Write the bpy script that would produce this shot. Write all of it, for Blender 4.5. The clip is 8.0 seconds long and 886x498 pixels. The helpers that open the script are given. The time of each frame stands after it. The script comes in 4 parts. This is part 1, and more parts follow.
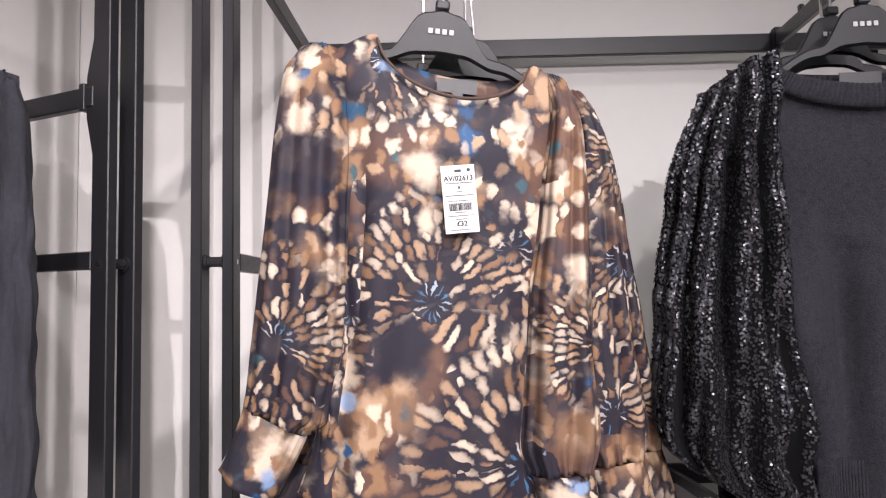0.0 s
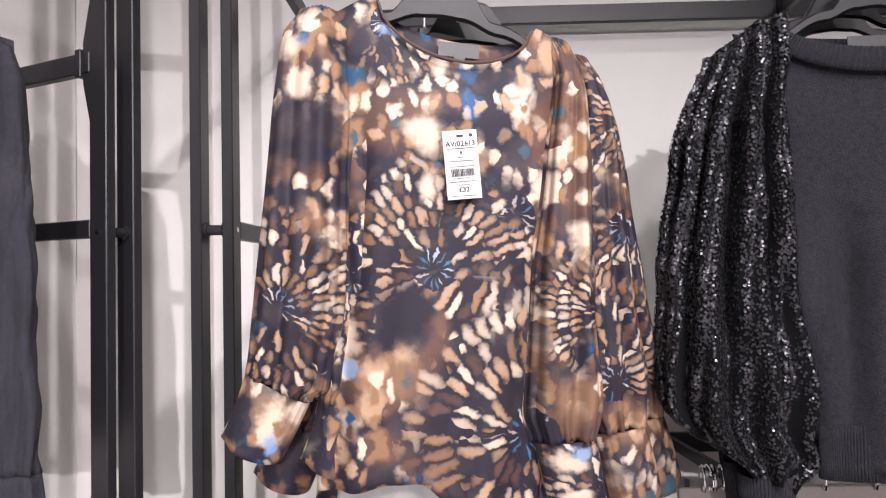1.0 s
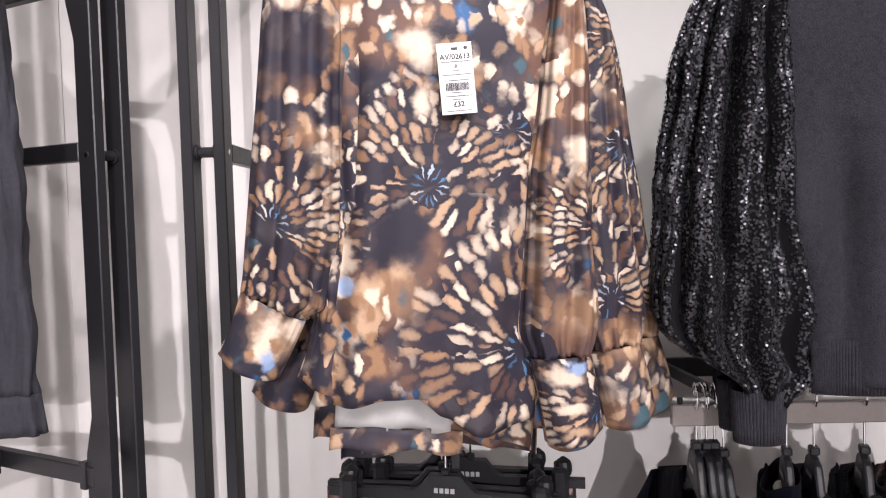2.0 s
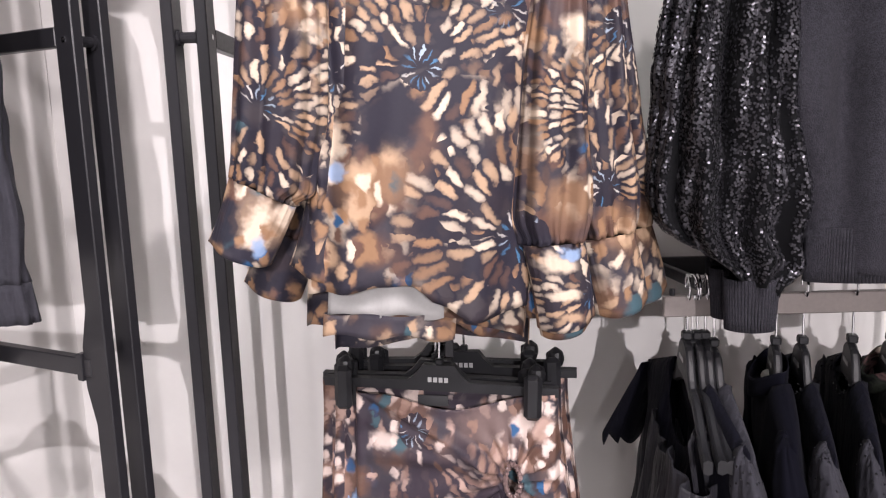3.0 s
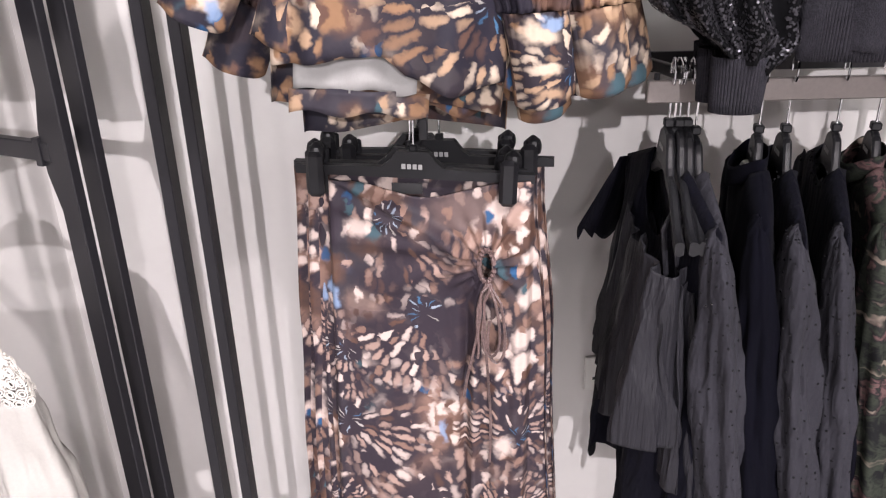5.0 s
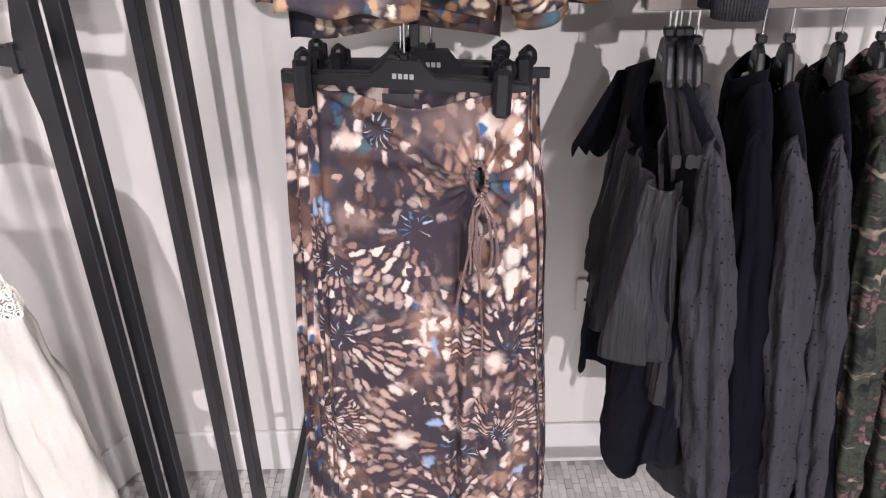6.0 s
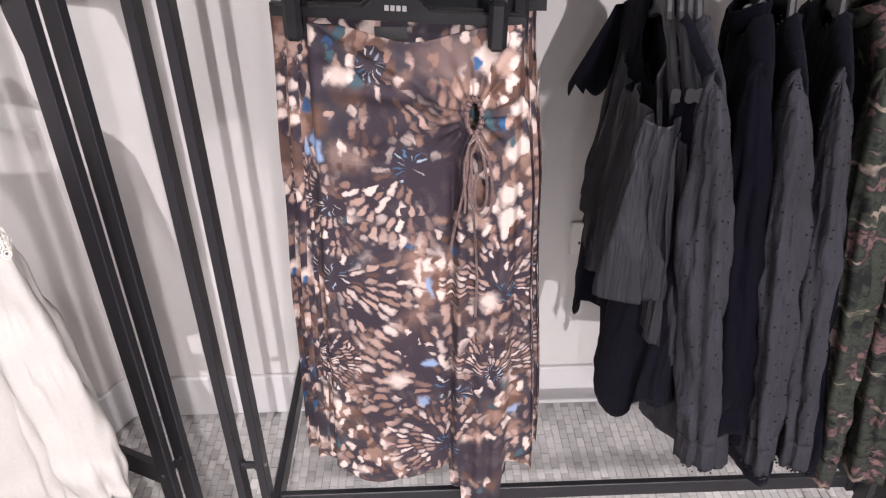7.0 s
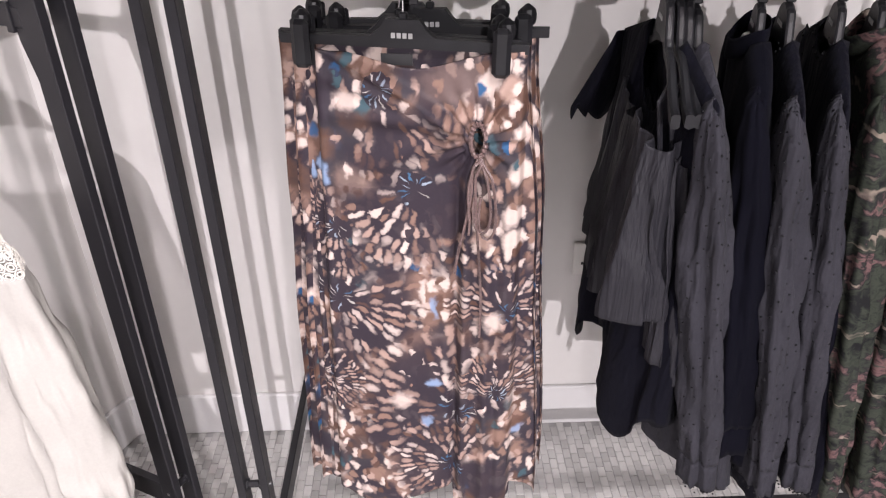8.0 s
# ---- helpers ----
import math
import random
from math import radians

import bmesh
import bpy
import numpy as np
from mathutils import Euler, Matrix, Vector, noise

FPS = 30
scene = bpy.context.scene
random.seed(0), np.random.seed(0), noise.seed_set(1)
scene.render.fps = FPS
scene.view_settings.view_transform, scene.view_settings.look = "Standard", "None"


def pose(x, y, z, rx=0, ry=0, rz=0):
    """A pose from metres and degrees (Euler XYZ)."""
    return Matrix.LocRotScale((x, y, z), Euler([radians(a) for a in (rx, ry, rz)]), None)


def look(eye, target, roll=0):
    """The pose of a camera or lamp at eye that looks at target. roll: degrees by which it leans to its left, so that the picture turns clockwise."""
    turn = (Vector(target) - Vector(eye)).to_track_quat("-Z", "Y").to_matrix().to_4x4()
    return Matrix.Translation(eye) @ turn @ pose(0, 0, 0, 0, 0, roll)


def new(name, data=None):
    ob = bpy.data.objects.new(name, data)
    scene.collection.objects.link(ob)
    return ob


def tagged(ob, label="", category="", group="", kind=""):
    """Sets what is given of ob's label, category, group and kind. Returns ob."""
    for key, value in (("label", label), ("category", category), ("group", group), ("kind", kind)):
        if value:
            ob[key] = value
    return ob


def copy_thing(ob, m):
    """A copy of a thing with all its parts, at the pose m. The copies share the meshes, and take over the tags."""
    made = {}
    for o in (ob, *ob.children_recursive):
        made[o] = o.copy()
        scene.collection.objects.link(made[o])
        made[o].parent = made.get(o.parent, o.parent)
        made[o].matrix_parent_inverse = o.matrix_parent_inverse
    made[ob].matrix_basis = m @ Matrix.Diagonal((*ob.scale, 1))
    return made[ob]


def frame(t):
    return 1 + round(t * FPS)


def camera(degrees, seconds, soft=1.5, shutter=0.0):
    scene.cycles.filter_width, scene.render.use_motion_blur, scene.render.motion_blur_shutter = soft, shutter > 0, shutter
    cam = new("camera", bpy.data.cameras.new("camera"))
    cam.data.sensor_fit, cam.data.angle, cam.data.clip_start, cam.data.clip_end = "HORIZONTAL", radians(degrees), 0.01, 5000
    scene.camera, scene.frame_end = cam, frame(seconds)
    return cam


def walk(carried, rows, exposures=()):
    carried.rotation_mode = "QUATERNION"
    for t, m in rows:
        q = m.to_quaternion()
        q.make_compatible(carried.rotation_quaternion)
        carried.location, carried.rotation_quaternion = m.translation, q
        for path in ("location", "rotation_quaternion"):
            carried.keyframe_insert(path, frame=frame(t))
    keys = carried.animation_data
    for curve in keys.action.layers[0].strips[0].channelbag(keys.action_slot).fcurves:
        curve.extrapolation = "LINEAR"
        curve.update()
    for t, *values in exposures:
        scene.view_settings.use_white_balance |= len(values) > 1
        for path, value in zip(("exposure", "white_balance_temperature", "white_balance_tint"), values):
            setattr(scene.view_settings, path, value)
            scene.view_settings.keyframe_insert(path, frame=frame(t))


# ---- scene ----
cam = camera(62.6, 8.0, 1.2)
PATH = [
    (0, (-0.062, -0.292, 1.689), (-0.1, 1.703, 1.821), -1.0),
    (0.5, (-0.066, -0.289, 1.686), (-0.102, 1.707, 1.796), -1.0),
    (1, (-0.064, -0.284, 1.679), (-0.105, 1.715, 1.743), -1.1),
    (1.5, (-0.065, -0.28, 1.665), (-0.102, 1.719, 1.662), -1.3),
    (3, (-0.064, -0.266, 1.608), (-0.086, 1.709, 1.295), -1.7),
    (3.5, (-0.06, -0.258, 1.59), (-0.073, 1.692, 1.146), -1.6),
    (4, (-0.06, -0.25, 1.567), (-0.059, 1.669, 1.005), -1.5),
    (4.5, (-0.058, -0.248, 1.555), (-0.049, 1.636, 0.883), -1.4),
    (6, (-0.056, -0.243, 1.517), (-0.022, 1.52, 0.573), -0.8),
    (6.5, (-0.059, -0.239, 1.502), (-0.021, 1.482, 0.484), -0.8),
    (7, (-0.058, -0.241, 1.497), (-0.009, 1.453, 0.435), -0.7),
    (7.5, (-0.057, -0.244, 1.503), (-0.01, 1.451, 0.443), -0.7),
    (8, (-0.059, -0.252, 1.511), (-0.019, 1.467, 0.49), -0.7),
]
walk(cam, [(t, look(eye, target, roll)) for t, eye, target, roll in PATH],
     [(0, -0.08), (1.5, -0.01), (4, 0.13), (6, 0.1), (8, 0.1)])

# ---- light ----
world = bpy.data.worlds.new("shop_air")
scene.world = world
world.use_nodes = True
world.node_tree.nodes["Background"].inputs[0].default_value = (1.0, 0.95, 0.96, 1)
world.node_tree.nodes["Background"].inputs[1].default_value = 0.42
scene.view_settings.exposure = 0.0


def spot(eye, target, power, size=60, blend=0.8, radius=0.035, colour=(1.0, 0.885, 0.9)):
    data = bpy.data.lights.new("spot_or_fill", "SPOT")
    data.energy, data.spot_size, data.spot_blend, data.shadow_soft_size, data.color = power, radians(size), blend, radius, colour
    ob = new("ceiling_spot_light", data)
    ob.matrix_world = look(eye, target)
    return ob


SPOTS = [((0.5, -1.9, 3.4), (-0.1, 0.9, 0.6), 190, 60, (1.0, 0.915, 0.95)), ((-1.3, -1.6, 3.4), (-0.45, 1.0, 0.6), 25, 60, (1.0, 0.905, 0.94)),
         ((1.4, -1.9, 3.4), (-0.4, 0.9, 0.8), 80, 60, (1.0, 0.915, 0.97)), ((0.9, -1.2, 3.5), (-1.1, 0.75, 1.1), 280, 52, (1.0, 0.915, 0.94)),
         ((0.5, -0.3, 3.6), (0.4, 1.2, 0.6), 55, 60, (0.95, 1.0, 0.98)), ((-0.4, -0.6, 3.6), (-0.75, 1.1, 0.5), 18, 60, (1.0, 0.93, 0.96)),
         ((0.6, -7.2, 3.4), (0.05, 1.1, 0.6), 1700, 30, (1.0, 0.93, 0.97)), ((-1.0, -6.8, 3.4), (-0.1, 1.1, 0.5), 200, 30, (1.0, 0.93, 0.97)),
         # three wide unseen fill lamps, added behind the camera to bounce light around the room
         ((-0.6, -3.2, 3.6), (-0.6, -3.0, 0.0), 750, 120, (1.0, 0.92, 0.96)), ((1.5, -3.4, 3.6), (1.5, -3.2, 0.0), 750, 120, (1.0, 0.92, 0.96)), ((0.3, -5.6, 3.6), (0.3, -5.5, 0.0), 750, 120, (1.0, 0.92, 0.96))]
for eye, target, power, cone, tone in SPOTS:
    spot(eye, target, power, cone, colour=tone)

# ---- materials ----


def mat(name, colour=(0.5, 0.5, 0.5), rough=0.6, metal=0.0):
    m = bpy.data.materials.new(name)
    m.use_nodes = True
    b = m.node_tree.nodes["Principled BSDF"]
    b.inputs["Base Color"].default_value = (*colour, 1)
    b.inputs["Roughness"].default_value = rough
    b.inputs["Metallic"].default_value = metal
    return m


class Nodes:
    """Short hand for building a node tree."""

    def __init__(self, m):
        self.tree = m.node_tree
        self.bsdf = self.tree.nodes["Principled BSDF"] if "Principled BSDF" in self.tree.nodes else None

    def add(self, kind, ins=(), **props):
        n = self.tree.nodes.new(kind)
        for k, v in props.items():
            setattr(n, k, v)
        for k, v in (ins.items() if isinstance(ins, dict) else enumerate(ins)):
            if v is None:
                continue
            if isinstance(v, bpy.types.NodeSocket):
                self.tree.links.new(v, n.inputs[k])
            else:
                n.inputs[k].default_value = v
        return n

    def math(self, op, a, b=None, c=None, clamp=False):
        return self.add("ShaderNodeMath", [a, b, c], operation=op, use_clamp=clamp).outputs[0]

    def vmath(self, op, a, b=None):
        return self.add("ShaderNodeVectorMath", [a, b], operation=op).outputs[0]

    def noise(self, vec, scale, detail=3.0, rough=0.5, out="Fac"):
        return self.add("ShaderNodeTexNoise", {"Vector": vec, "Scale": scale, "Detail": detail, "Roughness": rough}).outputs[out]

    def ramp(self, fac, stops, interp="LINEAR"):
        n = self.add("ShaderNodeValToRGB", [fac])
        n.color_ramp.interpolation = interp
        e = n.color_ramp.elements
        while len(e) < len(stops):
            e.new(0.5)
        for el, (p, c) in zip(e, stops):
            el.position, el.color = p, (*c, 1)
        return n.outputs[0]

    def mix(self, fac, a, b, blend="MIX"):
        n = self.add("ShaderNodeMix", data_type="RGBA", blend_type=blend)
        for k, v in ((0, fac), (6, a), (7, b)):
            if isinstance(v, bpy.types.NodeSocket):
                self.tree.links.new(v, n.inputs[k])
            else:
                n.inputs[k].default_value = (*v, 1) if isinstance(v, tuple) and len(v) == 3 else v
        return n.outputs[2]

    def smooth(self, x, lo, hi):
        n = self.add("ShaderNodeMapRange", {"Value": x, "From Min": lo, "From Max": hi}, interpolation_type="SMOOTHSTEP")
        return n.outputs[0]

    def bump(self, height, strength=0.3, distance=0.002):
        b = self.add("ShaderNodeBump", {"Height": height, "Strength": strength, "Distance": distance})
        self.link(b.outputs[0], "Normal")

    def link(self, out, name):
        self.tree.links.new(out, self.bsdf.inputs[name])

    def coords(self, out="Object"):
        return self.add("ShaderNodeTexCoord").outputs[out]


def surface(name, colour, rough=0.6, metal=0.0, vary=0.12, big=1.5, fine=60.0, bump=0.1, dist=0.001):
    """A plain surface with variation at two scales and fine relief."""
    m = mat(name, colour, rough, metal)
    n = Nodes(m)
    co = n.coords()
    a = n.noise(co, big, 3)
    b = n.noise(co, fine, 4, 0.6)
    f = n.math("ADD", n.math("MULTIPLY", a, 0.6), n.math("MULTIPLY", b, 0.4))
    lo = tuple(c * (1 - vary) for c in colour)
    hi = tuple(min(1, c * (1 + vary)) for c in colour)
    n.link(n.ramp(f, [(0.3, lo), (0.7, hi)]), "Base Color")
    n.link(n.math("ADD", n.math("MULTIPLY", b, 0.2), rough - 0.1), "Roughness")
    n.bump(b, bump, dist)
    return m


def cloth(name, colour, rough=0.85, vary=0.15, weave=900.0, wrinkle=9.0, sheen=0.2, strength=0.5):
    m = surface(name, colour, rough, 0, vary, 6.0, 200.0, 0, 0)
    n = Nodes(m)
    co = n.coords()
    w = n.noise(n.vmath("MULTIPLY", co, (1, 1, 0.35)), wrinkle, 3, 0.55)
    f = n.noise(co, weave, 1)
    n.bump(n.math("ADD", w, n.math("MULTIPLY", f, 0.03)), strength, 0.02)
    n.bsdf.inputs["Sheen Weight"].default_value = sheen * 0.06
    n.bsdf.inputs["Specular IOR Level"].default_value = 0.07
    n.bsdf.inputs["Sheen Roughness"].default_value = 0.5
    return m


WALL = surface("painted_plaster_wall", (0.63, 0.61, 0.595), 0.75, 0, 0.03, 1.2, 40, 0.05)
SKIRTING = surface("painted_skirting", (0.66, 0.65, 0.65), 0.5, 0, 0.03, 2, 30, 0.03)
CEILING = surface("ceiling_paint", (0.7, 0.7, 0.7), 0.85, 0, 0.03, 1, 30)
BLACK_STEEL = surface("black_powder_coated_steel", (0.014, 0.0135, 0.016), 0.36, 0.0, 0.2, 3, 160, 0.06, 0.0004)
BLACK_STEEL.node_tree.nodes["Principled BSDF"].inputs["Specular IOR Level"].default_value = 0.3
RAIL_STEEL = surface("brown_grey_steel_rail", (0.2, 0.175, 0.165), 0.4, 0.2, 0.15, 3, 160, 0.05, 0.0004)
CHROME = mat("polished_chrome", (0.72, 0.72, 0.74), 0.16, 1.0)
BLACK_PLASTIC = surface("black_moulded_plastic", (0.009, 0.009, 0.011), 0.46, 0, 0.15, 8, 120, 0.05, 0.0004)
BLACK_PLASTIC.node_tree.nodes["Principled BSDF"].inputs["Specular IOR Level"].default_value = 0.35
GREY_PRINT = mat("pale_grey_print", (0.38, 0.38, 0.38), 0.5)
WHITE_CARD = surface("white_card", (0.56, 0.55, 0.56), 0.6, 0, 0.02, 20, 300, 0.02)
INK = mat("black_ink", (0.02, 0.02, 0.02), 0.6)
SOCKET = surface("white_plastic", (0.7, 0.69, 0.66), 0.35, 0, 0.02, 20, 100, 0.02)
SATIN_LABEL = mat("black_satin_label", (0.03, 0.03, 0.032), 0.45)


def stone_tiles():
    m = mat("grey_marble_mosaic", (0.3, 0.29, 0.28), 0.3)
    n = Nodes(m)
    co = n.coords()
    rnd = n.add("ShaderNodeNewGeometry").outputs["Random Per Island"]
    rob = n.add("ShaderNodeObjectInfo").outputs["Random"]
    r = n.math("FRACT", n.math("ADD", rnd, n.math("MULTIPLY", rob, 7.31)))
    geo = n.add("ShaderNodeNewGeometry").outputs["Position"]
    cloud = n.noise(geo, 3.0, 4, 0.6)
    grain = n.noise(geo, 70, 3)
    f = n.math("ADD", n.math("MULTIPLY", r, 0.5), n.math("ADD", n.math("MULTIPLY", cloud, 0.55), n.math("MULTIPLY", grain, 0.15)))
    n.link(n.ramp(f, [(0.25, (0.38, 0.37, 0.36)), (0.55, (0.47, 0.46, 0.45)), (0.95, (0.6, 0.59, 0.57))]), "Base Color")
    n.link(n.math("ADD", n.math("MULTIPLY", r, 0.2), 0.18), "Roughness")
    return m


TILE = stone_tiles()
GROUT = surface("dark_grout", (0.33, 0.325, 0.32), 0.85, 0, 0.2, 4, 90, 0.1)

# ---- mesh helpers ----


def part(name, bm, material, parent=None, label="", smooth=False):
    me = bpy.data.meshes.new(name)
    bmesh.ops.recalc_face_normals(bm, faces=bm.faces)
    bm.to_mesh(me)
    bm.free()
    if smooth:
        me.shade_smooth()
    me.materials.append(material)
    ob = new(name, me)
    if parent is not None:
        ob.parent = parent
    if label:
        ob["label"] = label
    return ob


def thing(name, label, category, m=None, group="", kind=""):
    ob = new(name)
    ob.empty_display_size = 0.05
    if m is not None:
        ob.matrix_basis = m
    return tagged(ob, label, category, group, kind)


def add_box(bm, lo, hi, bevel=0.0, m=None):
    lo, hi = Vector(lo), Vector(hi)
    made = bmesh.ops.create_cube(bm, size=1, matrix=Matrix.LocRotScale((lo + hi) / 2, None, hi - lo))["verts"]
    if bevel > 0:
        edges = list({e for v in made for e in v.link_edges})
        made = bmesh.ops.bevel(bm, geom=edges, offset=bevel, segments=1, affect="EDGES")["verts"]
    if m is not None:
        bmesh.ops.transform(bm, matrix=m, verts=list(made))
    return bm


def box(lo, hi, bevel=0.0, m=None):
    return add_box(bmesh.new(), lo, hi, bevel, m)


def bar_between(a, b, w, h, bevel=0.0015):
    """A rectangular tube from a to b (w across, h upright)."""
    a, b = Vector(a), Vector(b)
    d = b - a
    turn = d.to_track_quat("X", "Z").to_matrix().to_4x4()
    return box((0, -w / 2, -h / 2), (d.length, w / 2, h / 2), bevel, Matrix.Translation(a) @ turn)


def add_tube(bm, points, radius, sides=8, cap=True):
    """A round wire through points; radius may be a number or a function of 0..1."""
    pts = [Vector(p) for p in points]
    rings = []
    up = Vector((0.31, 0.17, 0.94))
    for i, p in enumerate(pts):
        d = (pts[min(i + 1, len(pts) - 1)] - pts[max(i - 1, 0)]).normalized()
        s = d.cross(up)
        s = (s if s.length > 1e-3 else d.cross(Vector((1, 0, 0)))).normalized()
        up = s.cross(d).normalized()
        r = radius(i / (len(pts) - 1)) if callable(radius) else radius
        rings.append([bm.verts.new(p + r * (math.cos(k * math.tau / sides) * s + math.sin(k * math.tau / sides) * up)) for k in range(sides)])
    for a, b in zip(rings, rings[1:]):
        for k in range(sides):
            bm.faces.new((a[k], a[(k + 1) % sides], b[(k + 1) % sides], b[k]))
    if cap:
        bm.faces.new(rings[0][::-1])
        bm.faces.new(rings[-1])
    return bm


def sheet(fn, nu, nv, closed=False, bm=None):
    """A grid surface fn(u, v) -> (x, y, z). Its UV is in metres: across and up, as the cloth hangs, with the back set aside from the front."""
    bm = bm or bmesh.new()
    uv = bm.loops.layers.uv.verify()
    cols = nu if closed else nu + 1
    rows = [[bm.verts.new(fn(i / nu, j / nv)) for i in range(cols)] for j in range(nv + 1)]
    for j in range(nv):
        for i in range(nu):
            k = (i + 1) % cols
            f = bm.faces.new((rows[j][i], rows[j + 1][i], rows[j + 1][k], rows[j][k]))
            f.smooth = True
            aside = 0.7 if closed and i >= nu // 2 else 0.0
            for lp in f.loops:
                lp[uv].uv = (lp.vert.co.x + aside, lp.vert.co.z)
    return bm


def cloth_part(name, bm, material, parent, label="", thick=0.0015):
    ob = part(name, bm, material, parent, label, True)
    s = ob.modifiers.new("thickness", "SOLIDIFY")
    s.thickness, s.offset = thick, 0
    return ob


def lerp(a, b, t):
    return a + (b - a) * t


def curve(t, stops):
    """A piecewise smooth value through (t, value) stops."""
    if t <= stops[0][0]:
        return stops[0][1]
    for (a, x), (b, y) in zip(stops, stops[1:]):
        if t <= b:
            s = (t - a) / (b - a)
            s = s * s * (3 - 2 * s)
            return lerp(x, y, s)
    return stops[-1][1]


# ---- the corner of the shop: floor, walls, ceiling ----
CORNER = Vector((-0.905, 1.305, 0))
LEFT_FRAME = Matrix(((0.899, 0.438, 0, CORNER.x), (-0.438, 0.899, 0, CORNER.y), (0, 0, 1, 0), (0, 0, 0, 1)))
H = 3.7


def structure(name, bm, material, label, category):
    return tagged(part(name, bm, material), label, category, "", "structure")


JOINT = 1.67
back = structure("wall_north", box((-1.1, 1.317, 0), (3.0, 1.45, H)), WALL, "pale grey painted shop wall behind the rails", "wall")
part("wall_panel", box((-0.905, 1.305, 0), (3.0, 1.317, JOINT)), WALL, back)
part("wall_panel", box((-0.905, 1.3062, JOINT), (3.0, 1.317, H)), WALL, back)
left = structure("wall_west", box((-0.15, -9.0, 0), (-0.012, 0.06, H), 0, LEFT_FRAME), WALL, "pale grey painted shop wall meeting the corner", "wall")
part("wall_panel", box((-0.012, -9.0, 0), (0, 0, JOINT), 0, LEFT_FRAME), WALL, left)
part("wall_panel", box((-0.012, -9.0, JOINT), (-0.0012, 0, H), 0, LEFT_FRAME), WALL, left)
structure("wall_east", box((3.0, -9.0, 0), (3.12, 1.45, H)), WALL, "pale grey painted shop wall", "wall")
structure("wall_south", box((-6.0, -9.12, 0), (3.12, -9.0, H)), WALL, "pale grey painted shop wall behind the shopper", "wall")
structure("ceiling", box((-6.0, -9.12, H), (3.12, 1.45, H + 0.1)), CEILING, "plain pale shop ceiling", "ceiling")
floor = structure("floor", box((-6.0, -9.12, -0.1), (3.12, 1.45, -0.003)), GROUT, "grey stone mosaic floor in dark grout", "floor")
structure("baseboard_north", box((-0.905, 1.291, 0), (3.0, 1.3045, 0.137), 0.003), SKIRTING, "painted pale grey skirting board", "skirting")
structure("baseboard_west", box((0.0005, -8.9, 0), (0.014, 0, 0.137), 0.003, LEFT_FRAME), SKIRTING, "painted pale grey skirting board", "skirting")

# ---- shelving frames ----
FRAME_LABEL = "black powder-coated steel upright frame fixed to the wall"


def upright_frame(m, bars, plates=()):
    """A pair of flat uprights tied by pins, with bars running back to the wall. Local +y runs to the wall, x across."""
    f = thing("garment_rack", FRAME_LABEL, "garment rack", m)
    for x in (0.0, 0.045):
        part("upright", box((x, 0, 0.012), (x + 0.016, 0.035, 2.75), 0.0015), BLACK_STEEL, f)
        part("foot_plate", box((x - 0.004, -0.006, 0), (x + 0.02, 0.041, 0.012), 0.001), BLACK_STEEL, f)
    for z in (0.40, 1.745, 2.62):
        bm = bmesh.new()
        add_tube(bm, [(0.016, 0.0175, z), (0.045, 0.0175, z)], 0.0075, 12)
        add_tube(bm, [(0.014, 0.0175, z), (0.02, 0.0175, z)], 0.011, 12)
        add_tube(bm, [(0.041, 0.0175, z), (0.047, 0.0175, z)], 0.011, 12)
        part("spacer_pin", bm, BLACK_STEEL, f)
        for x, s in ((0.0, -1), (0.061, 1)):
            part("bolt", add_tube(bmesh.new(), [(x, 0.0175, z), (x + s * 0.0012, 0.0175, z)], 0.004, 8), CHROME, f)
    for x, z, h, depth in bars:
        part("cross_bar", box((x, 0.035, z - h / 2), (x + 0.016, depth - 0.006, z + h / 2), 0.0015), BLACK_STEEL, f)
        part("wall_cap", box((x - 0.008, depth - 0.006, z - h / 2 - 0.012), (x + 0.024, depth, z + h / 2 + 0.012), 0.0015), BLACK_STEEL, f)
    for x, z in plates:
        bm = bmesh.new()
        prof = [(0.035, z + 0.09), (0.05, z + 0.03), (0.05, z - 0.03), (0.035, z - 0.09)]
        vs = [[bm.verts.new((xx, y, zz)) for y, zz in prof] for xx in (x + 0.002, x + 0.014)]
        bm.faces.new(vs[0]); bm.faces.new(vs[1][::-1])
        for k in range(4):
            bm.faces.new((vs[0][k], vs[0][(k + 1) % 4], vs[1][(k + 1) % 4], vs[1][k]))
        part("gusset_plate", bm, BLACK_STEEL, f)
        part("clamp", box((x - 0.003, 0.05, z - 0.02), (x + 0.019, 0.062, z + 0.02), 0.001), BLACK_STEEL, f)
    return f


upright_frame(pose(-0.438, 0.726, 0), [(0.045, 2.235, 0.034, 0.579), (0.045, 1.745, 0.026, 0.579), (0.045, 0.225, 0.05, 0.579)])
A_POSE = Matrix(((0.438, -0.899, 0, -0.5515), (0.899, 0.438, 0, 0.716), (0, 0, 1, 0), (0, 0, 0, 1)))
upright_frame(A_POSE, [(0.0, 2.235, 0.034, 0.56), (0.0, 1.988, 0.03, 0.56), (0.0, 1.75, 0.026, 0.56), (0.0, 1.291, 0.027, 0.56), (0.0, 0.395, 0.05, 0.56)],
              [(0.0, 1.988), (0.0, 1.291)])

upright_frame(pose(0.85, 0.745, 0), [(0.0, 2.235, 0.034, 0.56), (0.0, 0.232, 0.05, 0.56)])

# ---- rails ----


def rail(name, label, pieces):
    r = thing(name, label, "clothes rail")
    for pn, bm, mt in pieces:
        part(pn, bm, mt, r)
    return r


